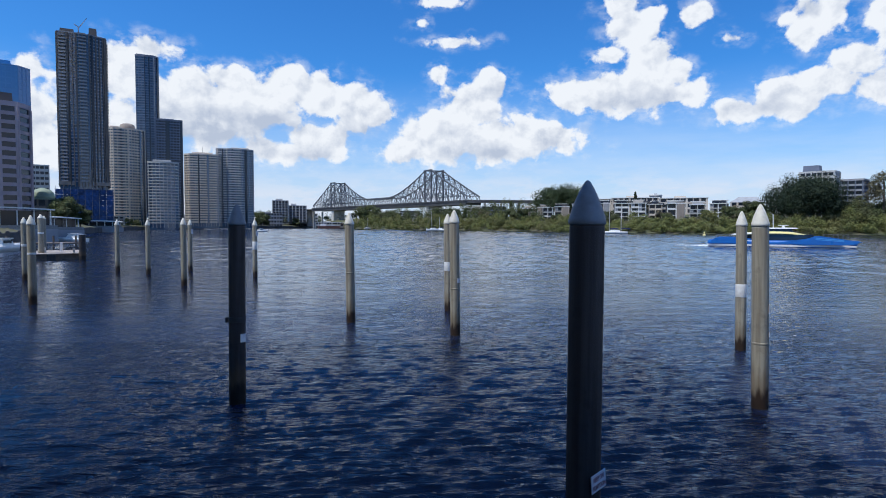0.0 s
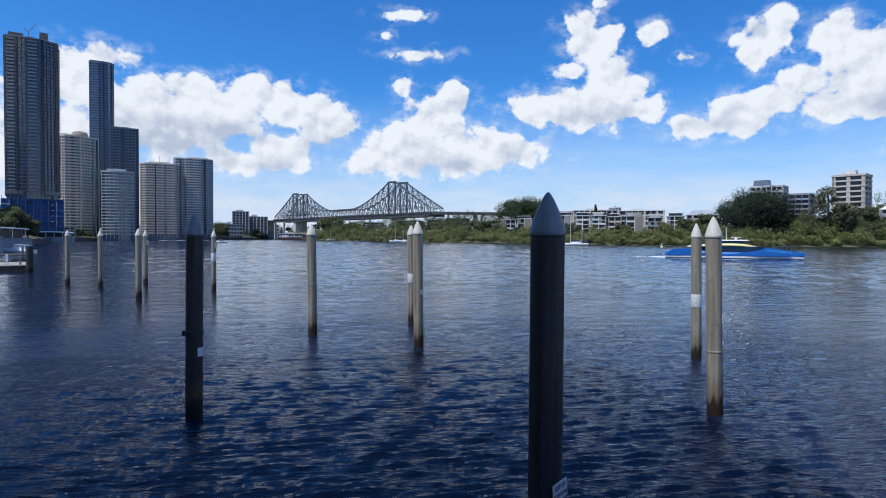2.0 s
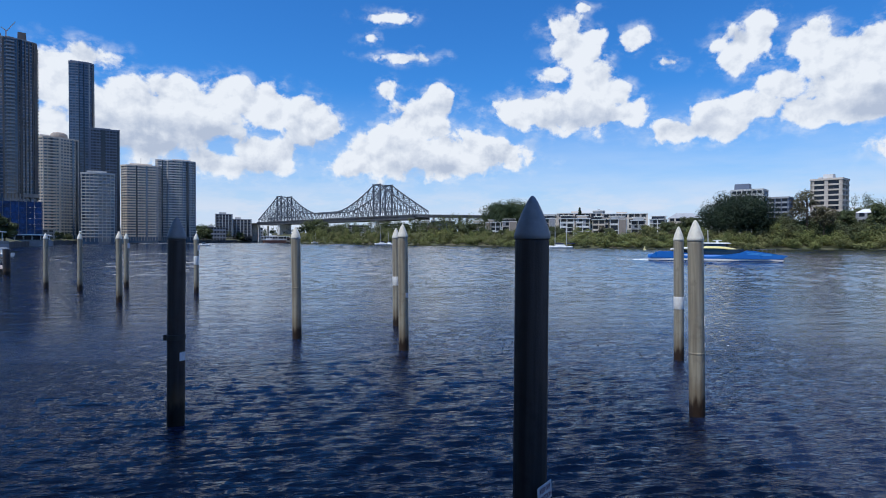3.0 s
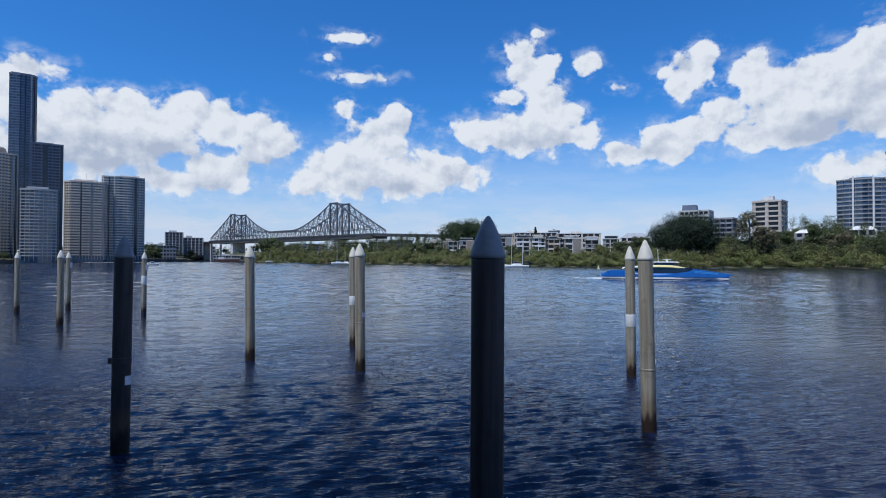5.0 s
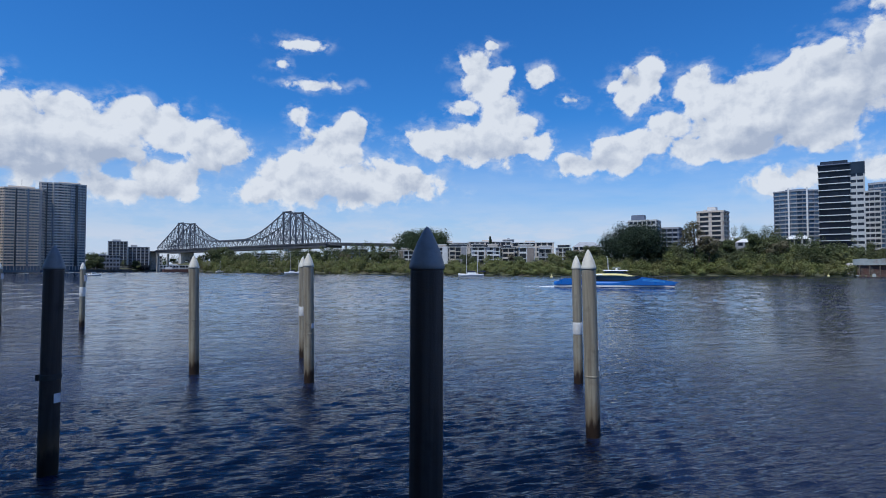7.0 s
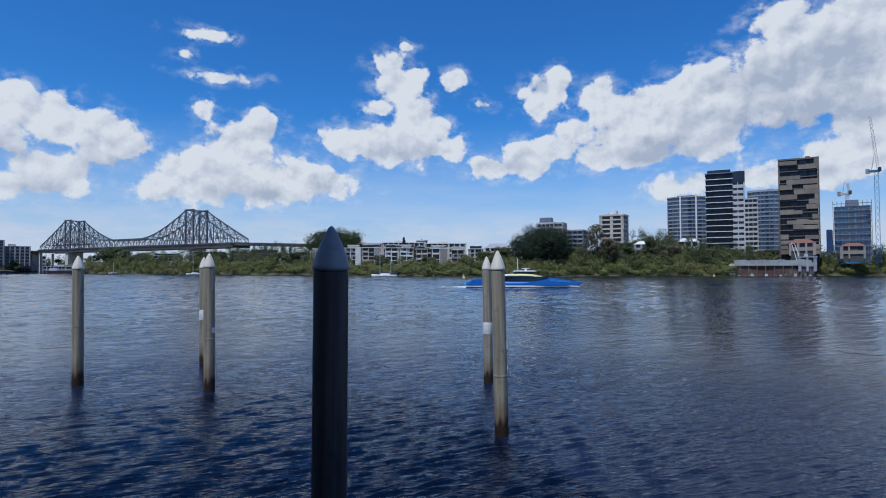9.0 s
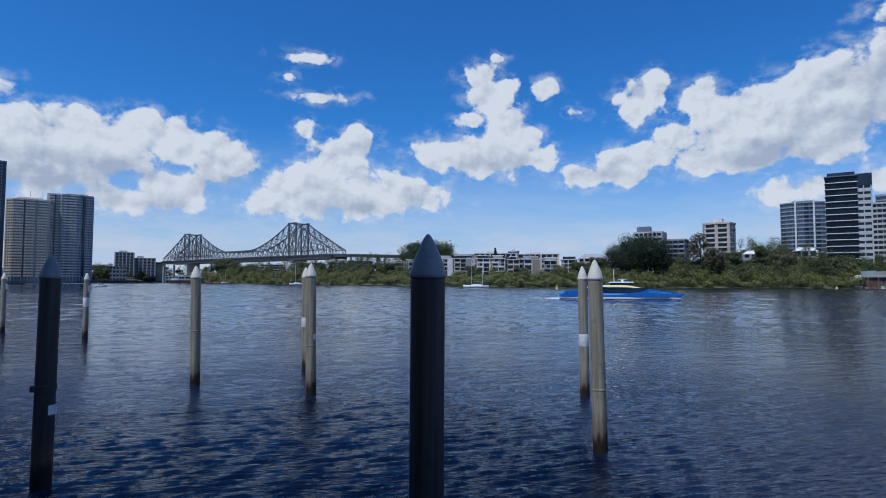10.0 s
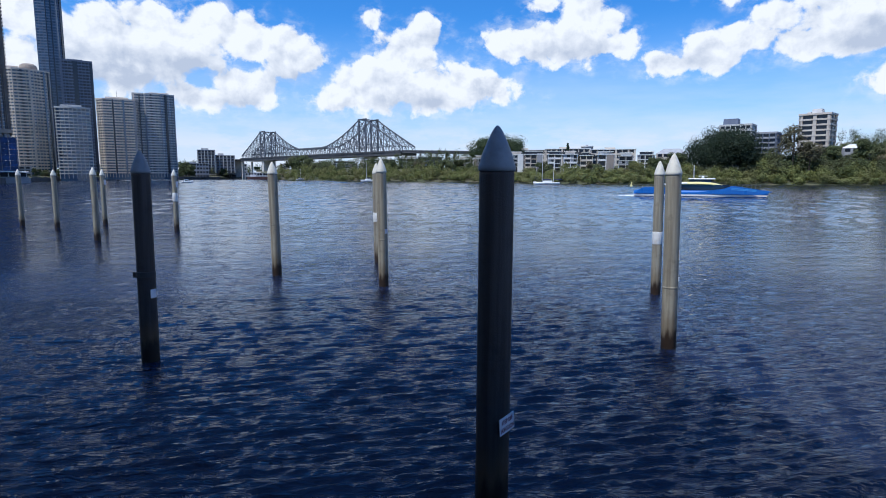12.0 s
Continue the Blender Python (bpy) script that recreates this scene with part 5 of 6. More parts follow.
part("ramp", Geo().add([(-22, -4, -0.8), (-28, -3, 0), (-25, 8, 8), (-20, 8, 8), (-22, -4, -2), (-28, -3, -2), (-25, 8, -2), (-20, 8, -2)], [(0, 1, 2, 3), (0, 4, 5, 1), (1, 5, 6, 2), (2, 6, 7, 3), (3, 7, 4, 0), (4, 7, 6, 5)]), CONCRETE, slip)
derrick = thing("dock_derrick", "white twin-armed dock derrick on the slipway", "derrick", facing(56.2, 418))
part("arm", Geo().bar((-1.2, 0, 9), (-4.2, 0, 20.5), 0.35), PAINT_WHITE, derrick)
part("arm", Geo().bar((0.6, 0, 9), (-2.6, 0, 20.5), 0.35), PAINT_WHITE, derrick)
part("cross_bar", Geo().bar((-4.2, 0, 20.5), (-2.6, 0, 20.5), 0.35), PAINT_WHITE, derrick)
shed = low_block("dock_shed", "small blue-grey shed on the dock wall", 56.75, 416, 8, 6, 6, 11.5, 1, WALL_GREY, roof=ROOF_GREY)


# ---- trees ----
def leaf_cloud(geo_v, geo_f, centre, radii, count, size, r):
    """Small leaf sprays spread through and over an ellipsoid, thicker towards its skin."""
    way = r.normal(size=(count, 3))
    way /= np.linalg.norm(way, axis=1)[:, None]
    far = r.uniform(0.55, 1.08, (count, 1))
    at = np.array(centre) + way * far * np.array(radii)
    normal = way + r.normal(0, 0.36, (count, 3)) + (0, 0, 0.35)
    normal /= np.linalg.norm(normal, axis=1)[:, None]
    side = np.cross(normal, r.normal(size=(count, 3)))
    side /= np.linalg.norm(side, axis=1)[:, None]
    up = np.cross(normal, side)
    s = size * r.uniform(0.55, 1.25, (count, 1))
    k = len(geo_v)
    tip = at + up * s
    quad = np.stack([at - side * s * 0.55 - up * s * 0.3, at - up * s + normal * s * 0.15, at + side * s * 0.55 - up * s * 0.2, tip], 1).reshape(-1, 3)
    geo_v.extend(map(tuple, quad))
    geo_f.extend([(k + 4 * i, k + 4 * i + 1, k + 4 * i + 2, k + 4 * i + 3) for i in range(count)])


def tree(name, label, m, height, spread, leaf, seed, clumps=14, leaves=90, size=0.8, low=0.25, trunk_r=0.03, flat_top=0.7, group=""):
    """Tapered trunk, limbs that fork to the clumps, and a crown of leaf sprays."""
    r = np.random.default_rng(seed)
    ob = thing(name, label, "tree", m, group)
    wood = Geo()
    fork = height * (low + 0.1)
    wood.lathe([(height * trunk_r * 1.5, -1.5), (height * trunk_r, height * 0.06), (height * trunk_r * 0.75, fork), (height * trunk_r * 0.3, height * 0.75)], 9)
    v, f = [], []
    for k in range(clumps):
        turn, out = r.uniform(0, 6.28), spread * 0.5 * math.sqrt(r.uniform(0.02, 1)) * 0.8
        z = height * (low + (0.93 - low) * r.uniform(0.1, 1) * (1 - 0.45 * (out / (spread * 0.5)) ** 2))
        c = (out * math.cos(turn), out * math.sin(turn), z)
        size_c = spread * r.uniform(0.13, 0.23)
        limb = (wood if group else Geo()).bar((0, 0, fork * r.uniform(0.7, 1.2)), c, height * trunk_r * 0.4, sides=5)
        if not group:
            part("limb", limb, BARK, ob)
        leaf_cloud(v, f, c, (size_c, size_c, size_c * flat_top), leaves, size, r)
    part("trunk", wood, BARK, ob)
    crown = Geo()
    crown.v, crown.f = v, f
    part("crown", crown, leaf, ob)
    return ob


def ground(side, az, d, up=0.0):
    return facing(az, d, ground_height(side, az, d) + up, dice.uniform(0, 360))


# belt of mangroves along the far bank
def mangrove_belt():
    r = np.random.default_rng(21)
    v, f = [], []
    az = -7.6
    while az < 84:
        d0 = shore("right", az)
        open_dock = 51.6 < az < 57.6
        for row, (back, tall) in enumerate(((4, 6.5), (14, 9.0), (28, 11.0))):
            a, d = az + r.normal(0, 0.25), d0 + back + r.normal(0, 2)
            x, y = polar(a, d)
            h = tall * r.uniform(0.5, 1.3) * (1.0 + 0.12 * math.sin(a * 1.9) + 0.1 * math.sin(a * 0.7))
            if a < -2:
                h *= 1.25
            if 8 < a < 31:
                h *= 0.74
            if open_dock:
                continue
            z0 = ground_height("right", a, d)
            wide = r.uniform(2.6, 5.6)
            leaf_cloud(v, f, (x, y, z0 + h * 0.52), (wide, wide, h * 0.52), 330, 0.52, r)
            for k in range(3):
                leaf_cloud(v, f, (x + r.normal(0, 2.2), y + r.normal(0, 2), z0 + h * r.uniform(0.35, 0.9)), (wide * 0.5, wide * 0.5, h * 0.22), 120, 0.42, r)
        az += math.degrees(4.6 / d0)
    geo = Geo()
    geo.v, geo.f = v, f
    tagged(new("mangrove_belt", geo.mesh("mangroves", LEAF_MANGROVE)), "olive-green mangroves lining the far river bank", "mangroves", kind="stuff")


mangrove_belt()

def woods(name, label, side, profile, step, rows, leaf, seed):
    """Closed woodland whose tops follow (bearing, metres behind the shore, top height over the water)."""
    r = np.random.default_rng(seed)
    v, f = [], []
    a, back, top = zip(*profile)
    az = a[0]
    while az < a[-1]:
        for row in range(rows):
            b = az + r.normal(0, 0.2)
            d = shore(side, b) + float(np.interp(b, a, back)) * (0.45 + 0.55 * (row + 1) / rows) + r.normal(0, 4)
            z0 = ground_height(side, b, d)
            h = max(4.0, (float(np.interp(b, a, top)) - z0) * (0.5 + 0.5 * (row + 1) / rows) * r.uniform(0.72, 1.08))
            wide = r.uniform(4.5, 7.5)
            x, y = polar(b, d)
            leaf_cloud(v, f, (x, y, z0 + h * 0.5), (wide, wide, h * 0.5), 270, 0.62, r)
            for k in range(4):
                leaf_cloud(v, f, (x + r.normal(0, 3.0), y + r.normal(0, 3), z0 + h * r.uniform(0.4, 0.95)), (wide * 0.45, wide * 0.45, h * 0.16 + 0.6), 100, 0.5, r)
        az += math.degrees(step / d)
    geo = Geo()
    geo.v, geo.f = v, f
    tagged(new(name, geo.mesh(name, leaf)), label, "woods", kind="stuff")


woods("hillside_woods", "mixed green trees covering the slope below the towers", "right", [(36.2, 40, 22), (38, 42, 24), (41.5, 45, 24), (42.8, 80, 34), (44, 90, 39), (45.4, 90, 39), (46.4, 55, 29), (48.2, 50, 27), (49.5, 45, 26), (51.6, 45, 27)], 5.0, 3, LEAF_GREEN, 51)
woods("hillside_woods", "mixed green trees beside the building site", "right", [(57.6, 28, 22), (59, 30, 25), (62, 32, 26), (66, 40, 27), (75, 50, 28)], 6.0, 2, LEAF_GREEN, 52)
woods("lower_slope_woods", "shrubs and small trees above the mangroves", "right", [(36, 26, 16), (39, 28, 18), (42, 30, 19), (46, 32, 20), (50.5, 32, 19)], 5.5, 2, LEAF_GREEN, 57)
woods("dock_woods", "low trees between the dock wall and the towers", "right", [(51.4, 34, 25), (52.4, 32, 22), (53.3, 30, 16), (54.6, 30, 15), (55.6, 30, 18), (57.6, 34, 24)], 5.0, 2, LEAF_GREEN, 53)
woods("point_woods", "trees behind the mangroves under the bridge approach", "right", [(-5.0, 60, 24), (0, 90, 27), (4, 100, 31), (9, 100, 31), (12, 90, 28)], 8.0, 2, LEAF_GREEN, 54)
woods("pier_woods", "dark trees on the point behind the bridge pier", "right", [(-9.5, 230, 25), (-7, 260, 27), (-4, 280, 28)], 9.0, 2, LEAF_DARK, 58)
woods("far_reach_woods", "distant trees beyond the bridge on the city bank", "left", [(-17, 420, 38), (-13.5, 330, 40), (-11, 200, 42), (-9.1, 120, 44)], 12.0, 2, LEAF_DARK, 59)
woods("far_shore_woods", "distant trees on the city bank near the bridge", "left", [(-16.0, 150, 32), (-14, 120, 28), (-12, 90, 32), (-10.4, 60, 26)], 11.0, 2, LEAF_GREEN, 55)

fig = tree("fig_tree", "large dark spreading fig tree on the far bank", facing(33.8, 402, 8), 26, 46, LEAF_FIG, 5, clumps=70, leaves=620, size=0.5, low=0.22, trunk_r=0.04, flat_top=0.75)
tree("hill_tree", "broad dark green tree standing above the flats", facing(13.6, 545, 12), 29.5, 52, LEAF_DARK, 6, clumps=60, leaves=620, size=0.65, low=0.2, trunk_r=0.035)
tree("eucalypt", "thin brownish eucalypt in front of an apartment block", facing(39.4, 405, 9), 27, 17, LEAF_OLIVE, 8, clumps=24, leaves=80, size=0.7, low=0.35, trunk_r=0.02, flat_top=0.8)
tree("eucalypt", "thin brownish eucalypt in front of an apartment block", facing(40.6, 403, 8), 18, 14, LEAF_OLIVE, 9, clumps=18, leaves=80, size=0.7, low=0.3, trunk_r=0.02)
tree("plaza_tree", "rounded green tree on the city waterfront", facing(-31.7, 300, 4), 14.5, 15, LEAF_GREEN, 10, clumps=24, leaves=380, size=0.42, low=0.25)
tree("plaza_tree", "rounded green tree on the city waterfront", facing(-30.4, 300, 3), 10.5, 10, LEAF_GREEN, 12, clumps=18, leaves=320, size=0.4, low=0.2)
tree("point_tree", "dense green tree beside the bridge pier", facing(-5.6, 760, 5), 27, 34, LEAF_GREEN, 13, clumps=26, leaves=300, size=0.95, low=0.12)
tree("point_tree", "dense green tree beside the bridge pier", facing(-3.4, 735, 5), 20, 30, LEAF_GREEN, 14, clumps=20, leaves=300, size=0.95, low=0.12)

# woods on the slope: one maker, then copies
kinds = [tree("garden_tree", "green garden tree on the sloping bank", facing(42.0, 425, 10), 15, 15, LEAF_GREEN, 31, clumps=16, leaves=210, size=0.55, low=0.15, group="garden trees on the bank"),
         tree("garden_tree", "dull green garden tree on the sloping bank", facing(44.5, 428, 12), 19, 17, LEAF_GREEN, 32, clumps=18, leaves=210, size=0.58, low=0.2, group="garden trees on the bank"),
         tree("garden_tree", "olive garden tree on the sloping bank", facing(46.0, 425, 10), 13, 14, LEAF_OLIVE, 33, clumps=14, leaves=190, size=0.52, low=0.12, group="garden trees on the bank")]
SLOPE = [(28.5, 60, 0.8), (30.2, 60, 0.9), (36.6, 45, 1.0), (37.6, 50, 0.95), (38.6, 42, 0.9), (41.8, 50, 0.95), (42.8, 60, 1.0), (43.2, 95, 1.25), (44.2, 110, 1.45), (45.2, 100, 1.4),
         (46.2, 70, 0.95), (45.6, 50, 0.9), (47.0, 30, 0.8), (48.6, 45, 0.85), (49.4, 50, 0.8), (50.3, 40, 0.75), (51.2, 45, 0.8), (52.4, 75, 0.8), (53.4, 60, 0.85), (54.2, 90, 0.7), (58.2, 30, 0.75), (58.9, 45, 0.7), (59.9, 40, 0.7), (60.9, 35, 0.75), (62.0, 45, 0.8), (63.4, 45, 0.9)]
for n, (az, back, size) in enumerate(SLOPE):
    d = shore("right", az) + back
    ob = copy_thing(kinds[n % 3], facing(az, d, ground_height("right", az, d) - 1, dice.uniform(0, 360)) @ Matrix.Scale(size, 4))
for n in range(26):
    az = dice.uniform(-3.5, 33)
    d = shore("right", az) + dice.uniform(36, 46)
    copy_thing(kinds[dice.choice((0, 0, 2))], facing(az, d, ground_height("right", az, d) - 2, dice.uniform(0, 360)) @ Matrix.Scale(dice.uniform(0.55, 0.8), 4))
for n in range(34):
    az = dice.choice((dice.uniform(-28.5, -15.5), dice.uniform(-16.5, -10.6)))
    d = shore("left", az) + dice.uniform(8, 40)
    copy_thing(kinds[dice.choice((0, 1))], facing(az, d, ground_height("left", az, d) - 1, dice.uniform(0, 360)) @ Matrix.Scale(dice.uniform(0.35, 0.7) if az < -16 else dice.uniform(0.9, 1.4), 4))
# trees standing up between the flats
for n, (az, back, size) in enumerate(((3.4, 60, 1.1), (6.0, 70, 1.2), (8.6, 55, 1.3), (9.4, 50, 1.2), (11.2, 48, 0.9), (14.6, 40, 0.95), (18.2, 45, 0.9), (22.9, 46, 1.0), (26.6, 50, 0.8), (28.6, 55, 0.9), (29.2, 75, 1.1), (30.6, 70, 1.1), (30.9, 90, 1.0))):
    d = shore("right", az) + back
    copy_thing(kinds[(n + 1) % 3 if n % 4 else 1], facing(az, d, ground_height("right", az, d) - 1.5, dice.uniform(0, 360)) @ Matrix.Scale(size * 0.82, 4))
pine = thing("pine_tree", "narrow dark pine above the flats", "tree", facing(20.4, 520, 15))
part("trunk", Geo().lathe([(0.5, -1), (0.35, 8), (0.1, 19)], 8), BARK, pine)
v, f = [], []
pr = np.random.default_rng(44)
for k in range(9):
    leaf_cloud(v, f, (0, 0, 5 + 1.6 * k), (3.6 - 0.35 * k, 3.6 - 0.35 * k, 0.9), 60, 0.7, pr)
crown = Geo()
crown.v, crown.f = v, f
part("crown", crown, LEAF_FIG, pine)


# ---- boats ----
def hull_rings(long, beam, keel, sheer, bow_rise=0.6, n=13, stern=0.8):
    """Sections of a hull from stern (x = 0) to bow (x = long)."""
    rings = []
    for i in range(n):
        f = i / (n - 1)
        b = beam / 2 * min(1, stern + (1 - stern) * min(1, f / 0.35)) * (1 - max(0, (f - 0.45) / 0.55) ** 2.2)
        b = max(b, 0.03)
        top = sheer + bow_rise * max(0, f - 0.4) ** 2 * 2
        x = long * f
        rake = 0.12 * long * max(0, f - 0.75)
        rings.append([(x + rake, -b, top), (x + rake * 0.6, -b * 0.92, top * 0.4), (x, -b * 0.55, keel * 0.5), (x, 0, keel if f < 0.9 else keel * 0.5), (x, b * 0.55, keel * 0.5), (x + rake * 0.6, b * 0.92, top * 0.4), (x + rake, b, top)])
    return rings


def ferry():
    """Low catamaran ferry: twin hulls, long saloon with dark windows, yellow roof and a raised wheelhouse."""
    ob = thing("catamaran_ferry", "blue and yellow catamaran passenger ferry under way on the river", "ferry", pose(*polar(32.15, 152), 0, 0, 0, -32.15 + 1) @ Matrix.Translation((-14.3, 0, 0)))
    for y in (-2.9, 2.9):
        hull = part("hull", Geo().loft([[(x, py + y, z) for x, py, z in ring] for ring in hull_rings(28.4, 2.2, -0.7, 1.45, 0.1)]), HULL_BLUE, ob, "blue painted hull", True)
        part("boot_stripe", Geo().loft([[(x, (py * 1.03) + y, z) for x, py, z in ((r[0][0], r[1][1], 0.58), (r[0][0], r[1][1], 0.16), (r[0][0], -r[1][1], 0.16), (r[0][0], -r[1][1], 0.58))] for r in hull_rings(28.0, 2.26, -0.7, 1.45, 0.1)]), PAINT_WHITE, hull, "white waterline stripe")
    part("bridge_deck", Geo().prism([(0.6, -3.6), (23, -3.6), (27.5, -2.2), (27.5, 2.2), (23, 3.6), (0.6, 3.6)], 0.9, 1.6), HULL_BLUE, ob)
    side = [(0.3, 0.7), (1.2, 1.7), (2.0, 2.1), (5.5, 2.15), (8.2, 1.95), (10.5, 1.62), (14, 1.5), (17.5, 1.6), (19.8, 1.95), (21.2, 2.5), (23.5, 2.35), (29.6, 1.35), (28.0, 0.7)]
    for y in (-3.95, 3.85):
        geo = Geo()
        n = len(side)
        geo.add([(x, y, z) for x, z in side] + [(x, y + 0.1, z) for x, z in side], [(i, (i + 1) % n, n + (i + 1) % n, n + i) for i in range(n)] + [tuple(range(n - 1, -1, -1)), tuple(range(n, 2 * n))])
        part("bulwark", geo, HULL_BLUE, ob, "blue side with a pale wave motif")
    part("saloon_glazing", Geo().prism([(7.5, -3.7), (20.5, -3.7), (22.6, -2.6), (22.6, 2.6), (20.5, 3.7), (7.5, 3.7)], 1.3, 2.85, [(7.8, -3.5), (19.6, -3.5), (20.8, -2.3), (20.8, 2.3), (19.6, 3.5), (7.8, 3.5)]), BOAT_GLASS, ob)
    rings = []
    for f in np.linspace(0, 1, 14):
        x = 8.2 + 12.8 * f
        z = 2.62 + 0.62 * math.sin(math.pi * min(1, f * 0.75 + 0.18)) - 0.75 * max(0, f - 0.7) * 2.2
        w = 3.85 * (1 - 0.45 * max(0, f - 0.7) / 0.3)
        rings.append([(x, -w, z - 0.28), (x, -w * 0.98, z), (x, -w * 0.6, z + 0.28), (x, w * 0.6, z + 0.28), (x, w * 0.98, z), (x, w, z - 0.28)])
    part("saloon_roof", Geo().loft(rings), PAINT_YELLOW, ob, "yellow curved roof", True)
    part("aft_canopy", Geo().loft([[(x, -3.95, z - 0.16), (x, -3.7, z + 0.1), (x, 3.7, z + 0.1), (x, 3.95, z - 0.16)] for x, z in ((5.0, 2.75), (6.5, 2.95), (8.5, 3.1), (10.5, 3.25), (12.0, 3.3))]), PAINT_WHITE, ob, "white aft canopy")
    part("window_line", Geo().box(9.0, 20.0, -3.78, -3.71, 1.45, 1.55), HULL_BLUE, ob)
    house = part("wheelhouse", Geo().prism([(12.2, -1.9), (17.4, -1.9), (18.4, -1.1), (18.4, 1.1), (17.4, 1.9), (12.2, 1.9)], 3.4, 4.15, [(12.6, -1.7), (16.8, -1.7), (17.5, -0.9), (17.5, 0.9), (16.8, 1.7), (12.6, 1.7)]), BOAT_GLASS, ob)
    part("wheelhouse_roof", Geo().prism([(12, -2), (17.6, -2), (18.3, -1), (18.3, 1), (17.6, 2), (12, 2)], 4.15, 4.36, [(12.4, -1.7), (17.2, -1.7), (17.9, -0.8), (17.9, 0.8), (17.2, 1.7), (12.4, 1.7)]), PAINT_WHITE, house)
    part("mast", Geo().bar((13.4, 0, 4.3), (13.3, 0, 7.4), 0.16, sides=8).bar((13.35, -0.9, 6.2), (13.35, 0.9, 6.2), 0.1), PAINT_WHITE, ob)
    part("radar", Geo().lathe([(0.3, 4.36), (0.32, 4.6), (0.15, 4.8)], 12, 15.4, 0).box(14.4, 16.4, -0.1, 0.1, 4.8, 4.94), PAINT_WHITE, ob)
    geo = Geo()
    for x in np.linspace(2.0, 7.2, 7):
        geo.bar((x, -3.85, 1.9), (x, -3.85, 2.75), 0.06)
    geo.bar((2.0, -3.85, 2.75), (7.4, -3.85, 2.75), 0.07).bar((2.0, -3.85, 2.4), (7.4, -3.85, 2.4), 0.05)
    part("stern_rail", geo, STEEL, ob)
    geo = Geo()
    for x in np.linspace(22.8, 27.4, 6):
        geo.bar((x, -3.1 + 0.3 * (x - 22.8), 1.9), (x, -3.1 + 0.3 * (x - 22.8), 2.9), 0.06)
    geo.bar((22.8, -3.1, 2.9), (27.4, -1.7, 2.8), 0.07)
    part("bow_rail", geo, STEEL, ob)
    part("name_panel", Geo().box(7.6, 9.6, -3.965, -3.951, 1.35, 1.55), PAINT_WHITE, ob, "pale unreadable lettering bar")
    for z in (1.9, 2.2):
        part("wave_motif", Geo().bar((21.4, -3.965, z - 0.1), (26.5, -3.965, z * 0.75), 0.02, 0.16), material("pale_blue_motif", (0.08, 0.32, 0.68), 0.4), ob, "pale blue stripe")


ferry()


def wake():
    """Broken white water astern of the ferry."""
    geo = Geo()
    m = pose(*polar(32.15, 152), 0, 0, 0, -32.15 + 1) @ Matrix.Translation((-14.3, 0, 0))
    r = np.random.default_rng(5)
    for k in range(110):
        x = -r.exponential(2.0)
        p = m @ Vector((x, r.normal(0, 1.2 + 0.12 * abs(x)) + r.choice((-2.4, 2.4)), 0.02))
        s = r.uniform(0.08, 0.3) * math.exp(x / 14)
        geo.prism([(p.x + s * 1.6 * math.cos(a), p.y + s * math.sin(a)) for a in np.linspace(0, 2 * math.pi, 7)[:-1]], 0.0, 0.05 + s * 0.35, [(p.x + s * 0.5 * math.cos(a), p.y + s * 0.3 * math.sin(a)) for a in np.linspace(0, 2 * math.pi, 7)[:-1]])
    tagged(new("ferry_wake", geo.mesh("wake_foam", material("wake_foam", (0.75, 0.78, 0.80), 0.7, second=(0.5, 0.56, 0.6), scale=2.0))), "broken white wash behind the ferry", "wake", kind="stuff")


wake()


def sailboat(az, d, long, turn, masts, label, cover=True):
    ob = thing("sailing_boat", label, "sailing boat", facing(az, d, 0, turn), "moored boats off the far bank")
    part("hull", Geo().loft([[(x - long / 2, y, z) for x, y, z in ring] for ring in hull_rings(long, long * 0.28, -0.5, 1.45, 0.5)]), PAINT_WHITE, ob, "white hull", True)
    part("hull_stripe", Geo().box(-long * 0.42, long * 0.2, -long * 0.146, -long * 0.138, 0.95, 1.2), SAIL_BLUE, ob)
    part("cabin", Geo().prism([(-long * 0.22, -long * 0.09), (long * 0.18, -long * 0.07), (long * 0.18, long * 0.07), (-long * 0.22, long * 0.09)], 1.4, 2.35, [(-long * 0.2, -long * 0.075), (long * 0.12, -long * 0.055), (long * 0.12, long * 0.055), (-long * 0.2, long * 0.075)]), PAINT_WHITE, ob)
    part("cabin_window", Geo().box(-long * 0.17, long * 0.1, -long * 0.094, -long * 0.07, 1.75, 2.05), BOAT_GLASS, ob)
    for x, h in masts:
        mast = part("mast", Geo().bar((x, 0, 1), (x, 0, h), 0.22, sides=8), PAINT_WHITE, ob)
        part("boom", Geo().bar((x, 0, 2.9), (x - long * 0.36, 0, 2.8), 0.16, sides=6), STEEL, mast)
        if cover:
            part("sail_cover", Geo().bar((x - 0.2, 0, 3.15), (x - long * 0.34, 0, 3.0), 0.36, 0.5), SAIL_BLUE, mast, "navy sail cover")
        part("stay", Geo().bar((x, 0, h), (long * 0.5, 0, 1.4), 0.05).bar((x, 0, h), (-long * 0.5, 0, 1.2), 0.05).bar((x, 0, h * 0.62), (x, -long * 0.13, 1), 0.05), STEEL, mast)
    return ob


sailboat(0.85, 500, 12, 205, [(0.8, 17)], "white sailing boat with one mast moored off the bank")
sailboat(1.6, 505, 9, 160, [(0.5, 12)], "small white sailing boat moored beside a larger one")
sailboat(-5.6, 690, 9, 30, [(0.5, 13)], "small white sailing boat near the bridge pier")
sailboat(18.5, 335, 14.5, 188, [(2.6, 16.5), (-3.8, 15.5)], "white two-masted sailing boat with navy covers moored off the mangroves")


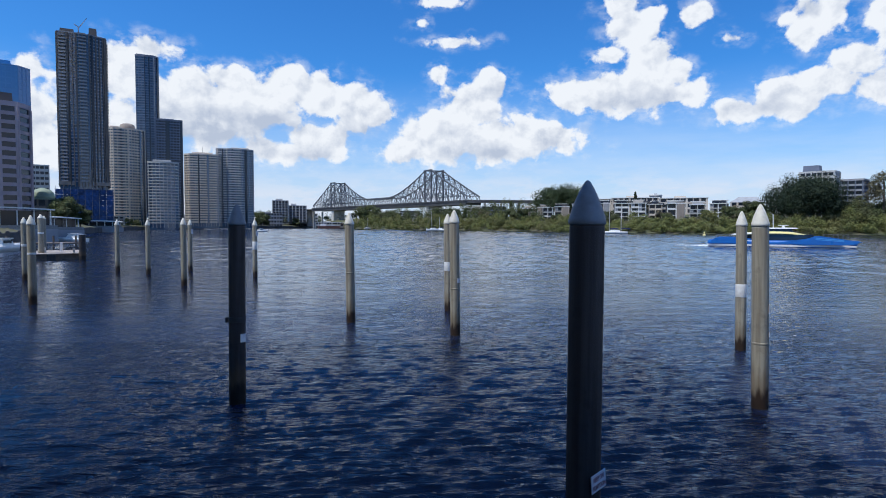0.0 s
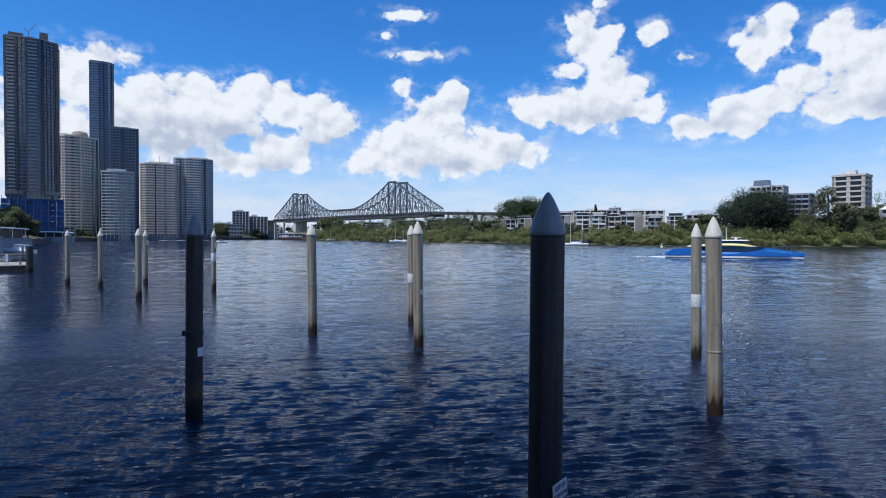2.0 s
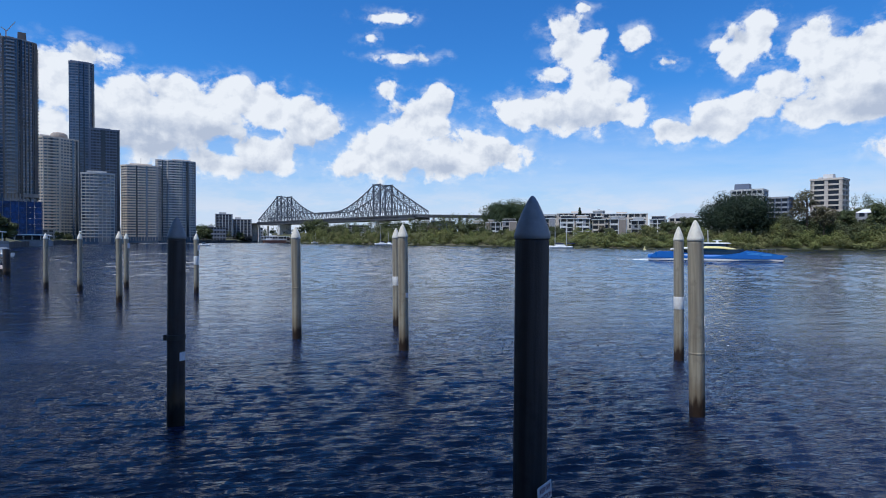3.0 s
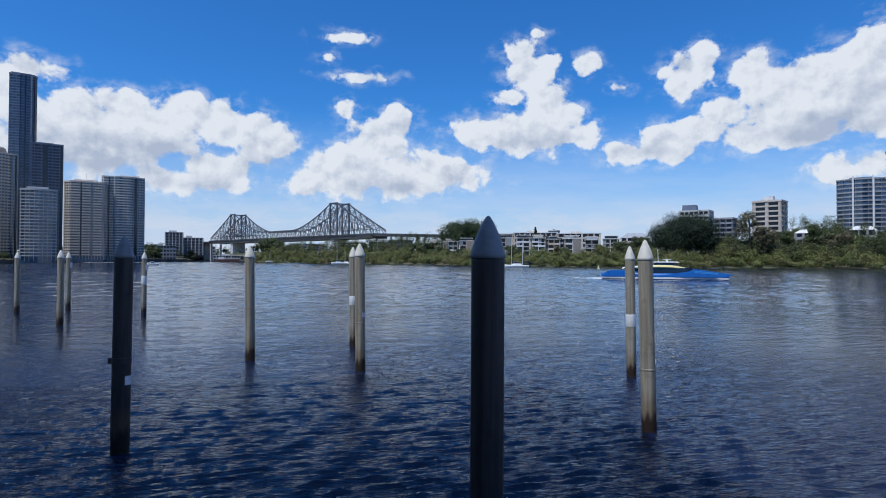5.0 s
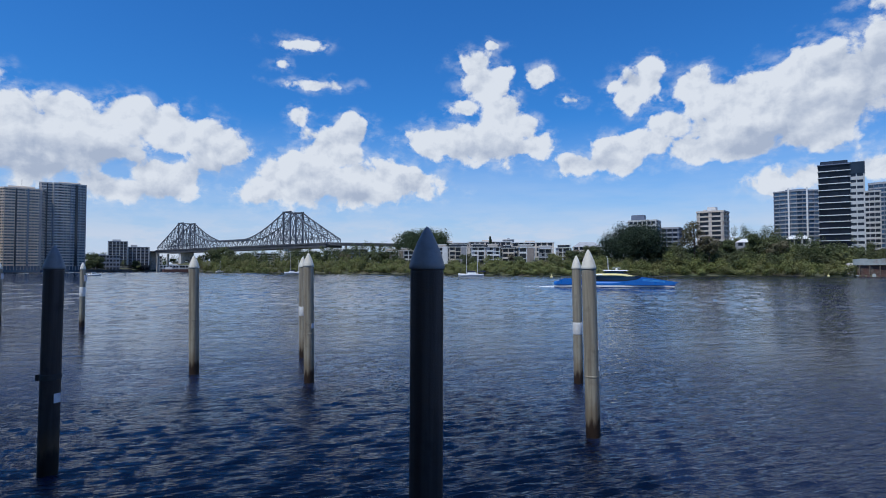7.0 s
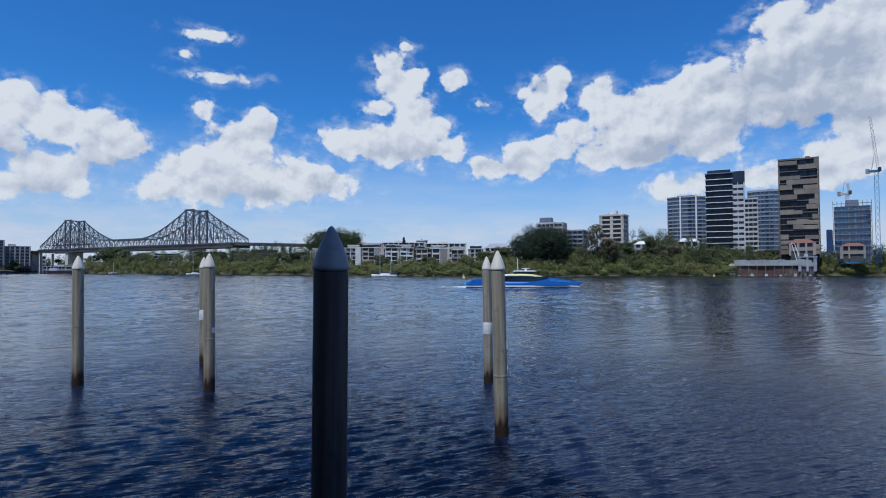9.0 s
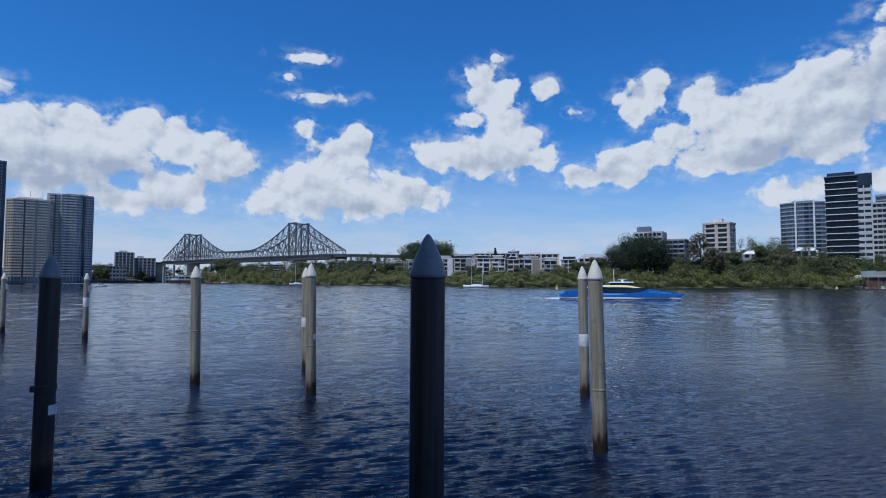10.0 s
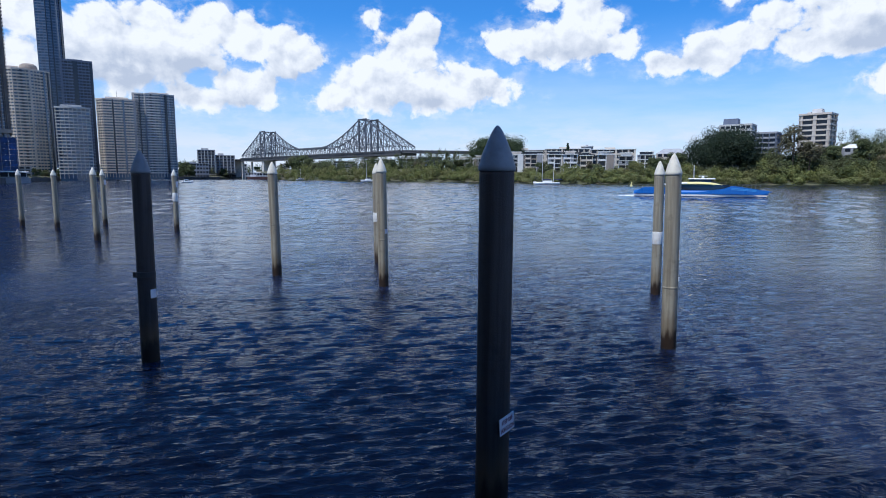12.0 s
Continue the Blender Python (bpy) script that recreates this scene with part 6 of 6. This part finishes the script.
def motorboat(az, d, long, turn, label, top=True):
    ob = thing("motor_boat", label, "motor boat", facing(az, d, 0, turn), "moored boats off the far bank")
    part("hull", Geo().loft([[(x - long / 2, y, z) for x, y, z in ring] for ring in hull_rings(long, long * 0.34, -0.4, 1.0, 0.6)]), PAINT_WHITE, ob, "", True)
    part("cabin", Geo().prism([(-long * 0.25, -long * 0.12), (long * 0.2, -long * 0.1), (long * 0.2, long * 0.1), (-long * 0.25, long * 0.12)], 0.95, 2.2, [(-long * 0.22, -long * 0.1), (long * 0.08, -long * 0.08), (long * 0.08, long * 0.08), (-long * 0.22, long * 0.1)]), PAINT_WHITE, ob)
    part("windscreen", Geo().box(-long * 0.2, long * 0.06, -long * 0.118, -long * 0.09, 1.5, 2.0), BOAT_GLASS, ob)
    if top:
        part("canopy", Geo().box(-long * 0.26, long * 0.1, -long * 0.12, long * 0.12, 2.25, 2.4), PAINT_WHITE, ob)
    return ob


motorboat(11.9, 470, 7.5, 75, "small white motor boat moored off the mangroves")
motorboat(12.15, 474, 6, 100, "small white motor boat moored off the mangroves")
motorboat(-31.0, 190, 8, 150, "white cabin cruiser moored near the pontoon")
motorboat(-15.6, 420, 7, 10, "small white motor boat on the open river")
sailboat(-10.4, 900, 11, 80, [(0.6, 14)], "dark work boat moored by the shed", False)
for az, d, tall, colour in ((26.4, 300, 1.6, PAINT_YELLOW), (49.6, 395, 1.4, PAINT_YELLOW)):
    buoy = thing("channel_buoy", "small yellow channel buoy on the river", "buoy", facing(az, d))
    part("float", Geo().lathe([(0.3, -0.4), (0.7, 0.0), (0.7, 0.5), (0.35, 0.8)], 14), colour, buoy)
    part("topmark", Geo().lathe([(0.12, 0.8), (0.1, 1.3), (0.3, 1.35), (0.05, tall + 0.4)], 12), colour, buoy)

# pontoon at the city bank with its own piles
BOARDS = material("pontoon_boards", (0.42, 0.36, 0.31), 0.85, second=(0.3, 0.25, 0.22), scale=1.0, per_object=0.2)
pontoon = thing("pontoon", "weathered floating pontoon with low rails and gear", "pontoon", facing(-32.3, 94, 0, -4))
part("float", Geo().prism([(-2.8, 0), (2.8, 0), (2.8, 12), (-2.8, 12)], -0.5, 0.75, [(-2.7, 0.1), (2.7, 0.1), (2.7, 11.9), (-2.7, 11.9)]), TIMBER, pontoon)
for k in range(24):
    part("deck_plank", Geo().box(-2.95, 2.95, -0.2 + k * 0.515, 0.285 + k * 0.515, 0.75, 0.86), BOARDS, pontoon)
for x in np.linspace(-2.6, 2.6, 6):
    part("rail_post", Geo().bar((x, 11.7, 0.86), (x, 11.7, 1.95), 0.07), STEEL, pontoon)
part("handrail", Geo().bar((-2.6, 11.7, 1.95), (2.6, 11.7, 1.95), 0.07).bar((-2.6, 11.7, 1.45), (2.6, 11.7, 1.45), 0.05), STEEL, pontoon)
part("fender", Geo().box(-0.9, 0.1, -0.3, 0.05, -0.1, 0.7), DARK_RUBBER, pontoon)
part("service_pedestal", Geo().box(0.2, 0.5, 6.8, 7.1, 0.86, 2.2), PAINT_WHITE, pontoon)
part("locker", Geo().prism([(-2.2, 3), (-1.2, 3), (-1.2, 3.7), (-2.2, 3.7)], 0.86, 1.6, [(-2.1, 3.1), (-1.3, 3.1), (-1.3, 3.6), (-2.1, 3.6)]), PAINT_WHITE, pontoon)
part("bollard", Geo().lathe([(0.15, 0.86), (0.12, 1.2), (0.2, 1.3), (0.2, 1.36)], 12, 2.1, 2.0), STEEL, pontoon)
pile(-65.5, 101, 6.3, 0.0, 0.3)
pile(*polar(-33.2, 97), 6.2, 0.0, 0.36, bands=[(3.6, 0.25)])
pile(*polar(-30.35, 93), 3.5, 0.0, 0.42, dark=True, cap_h=0.12)
jetty = thing("jetty", "low dark timber jetty with boats at the city bank", "jetty", pose(-82, 112, 0, 0, 0, 35))
part("deck", Geo().box(-14, 14, -2.5, 2.5, 0.9, 1.2), TIMBER, jetty)
for x in np.linspace(-13, 13, 8):
    part("jetty_post", Geo().bar((x, -2.3, -2), (x, -2.3, 2.6), 0.35, sides=8), TIMBER, jetty)
motorboat(-35.6, 128, 9, 60, "white cabin boat tied at the jetty")
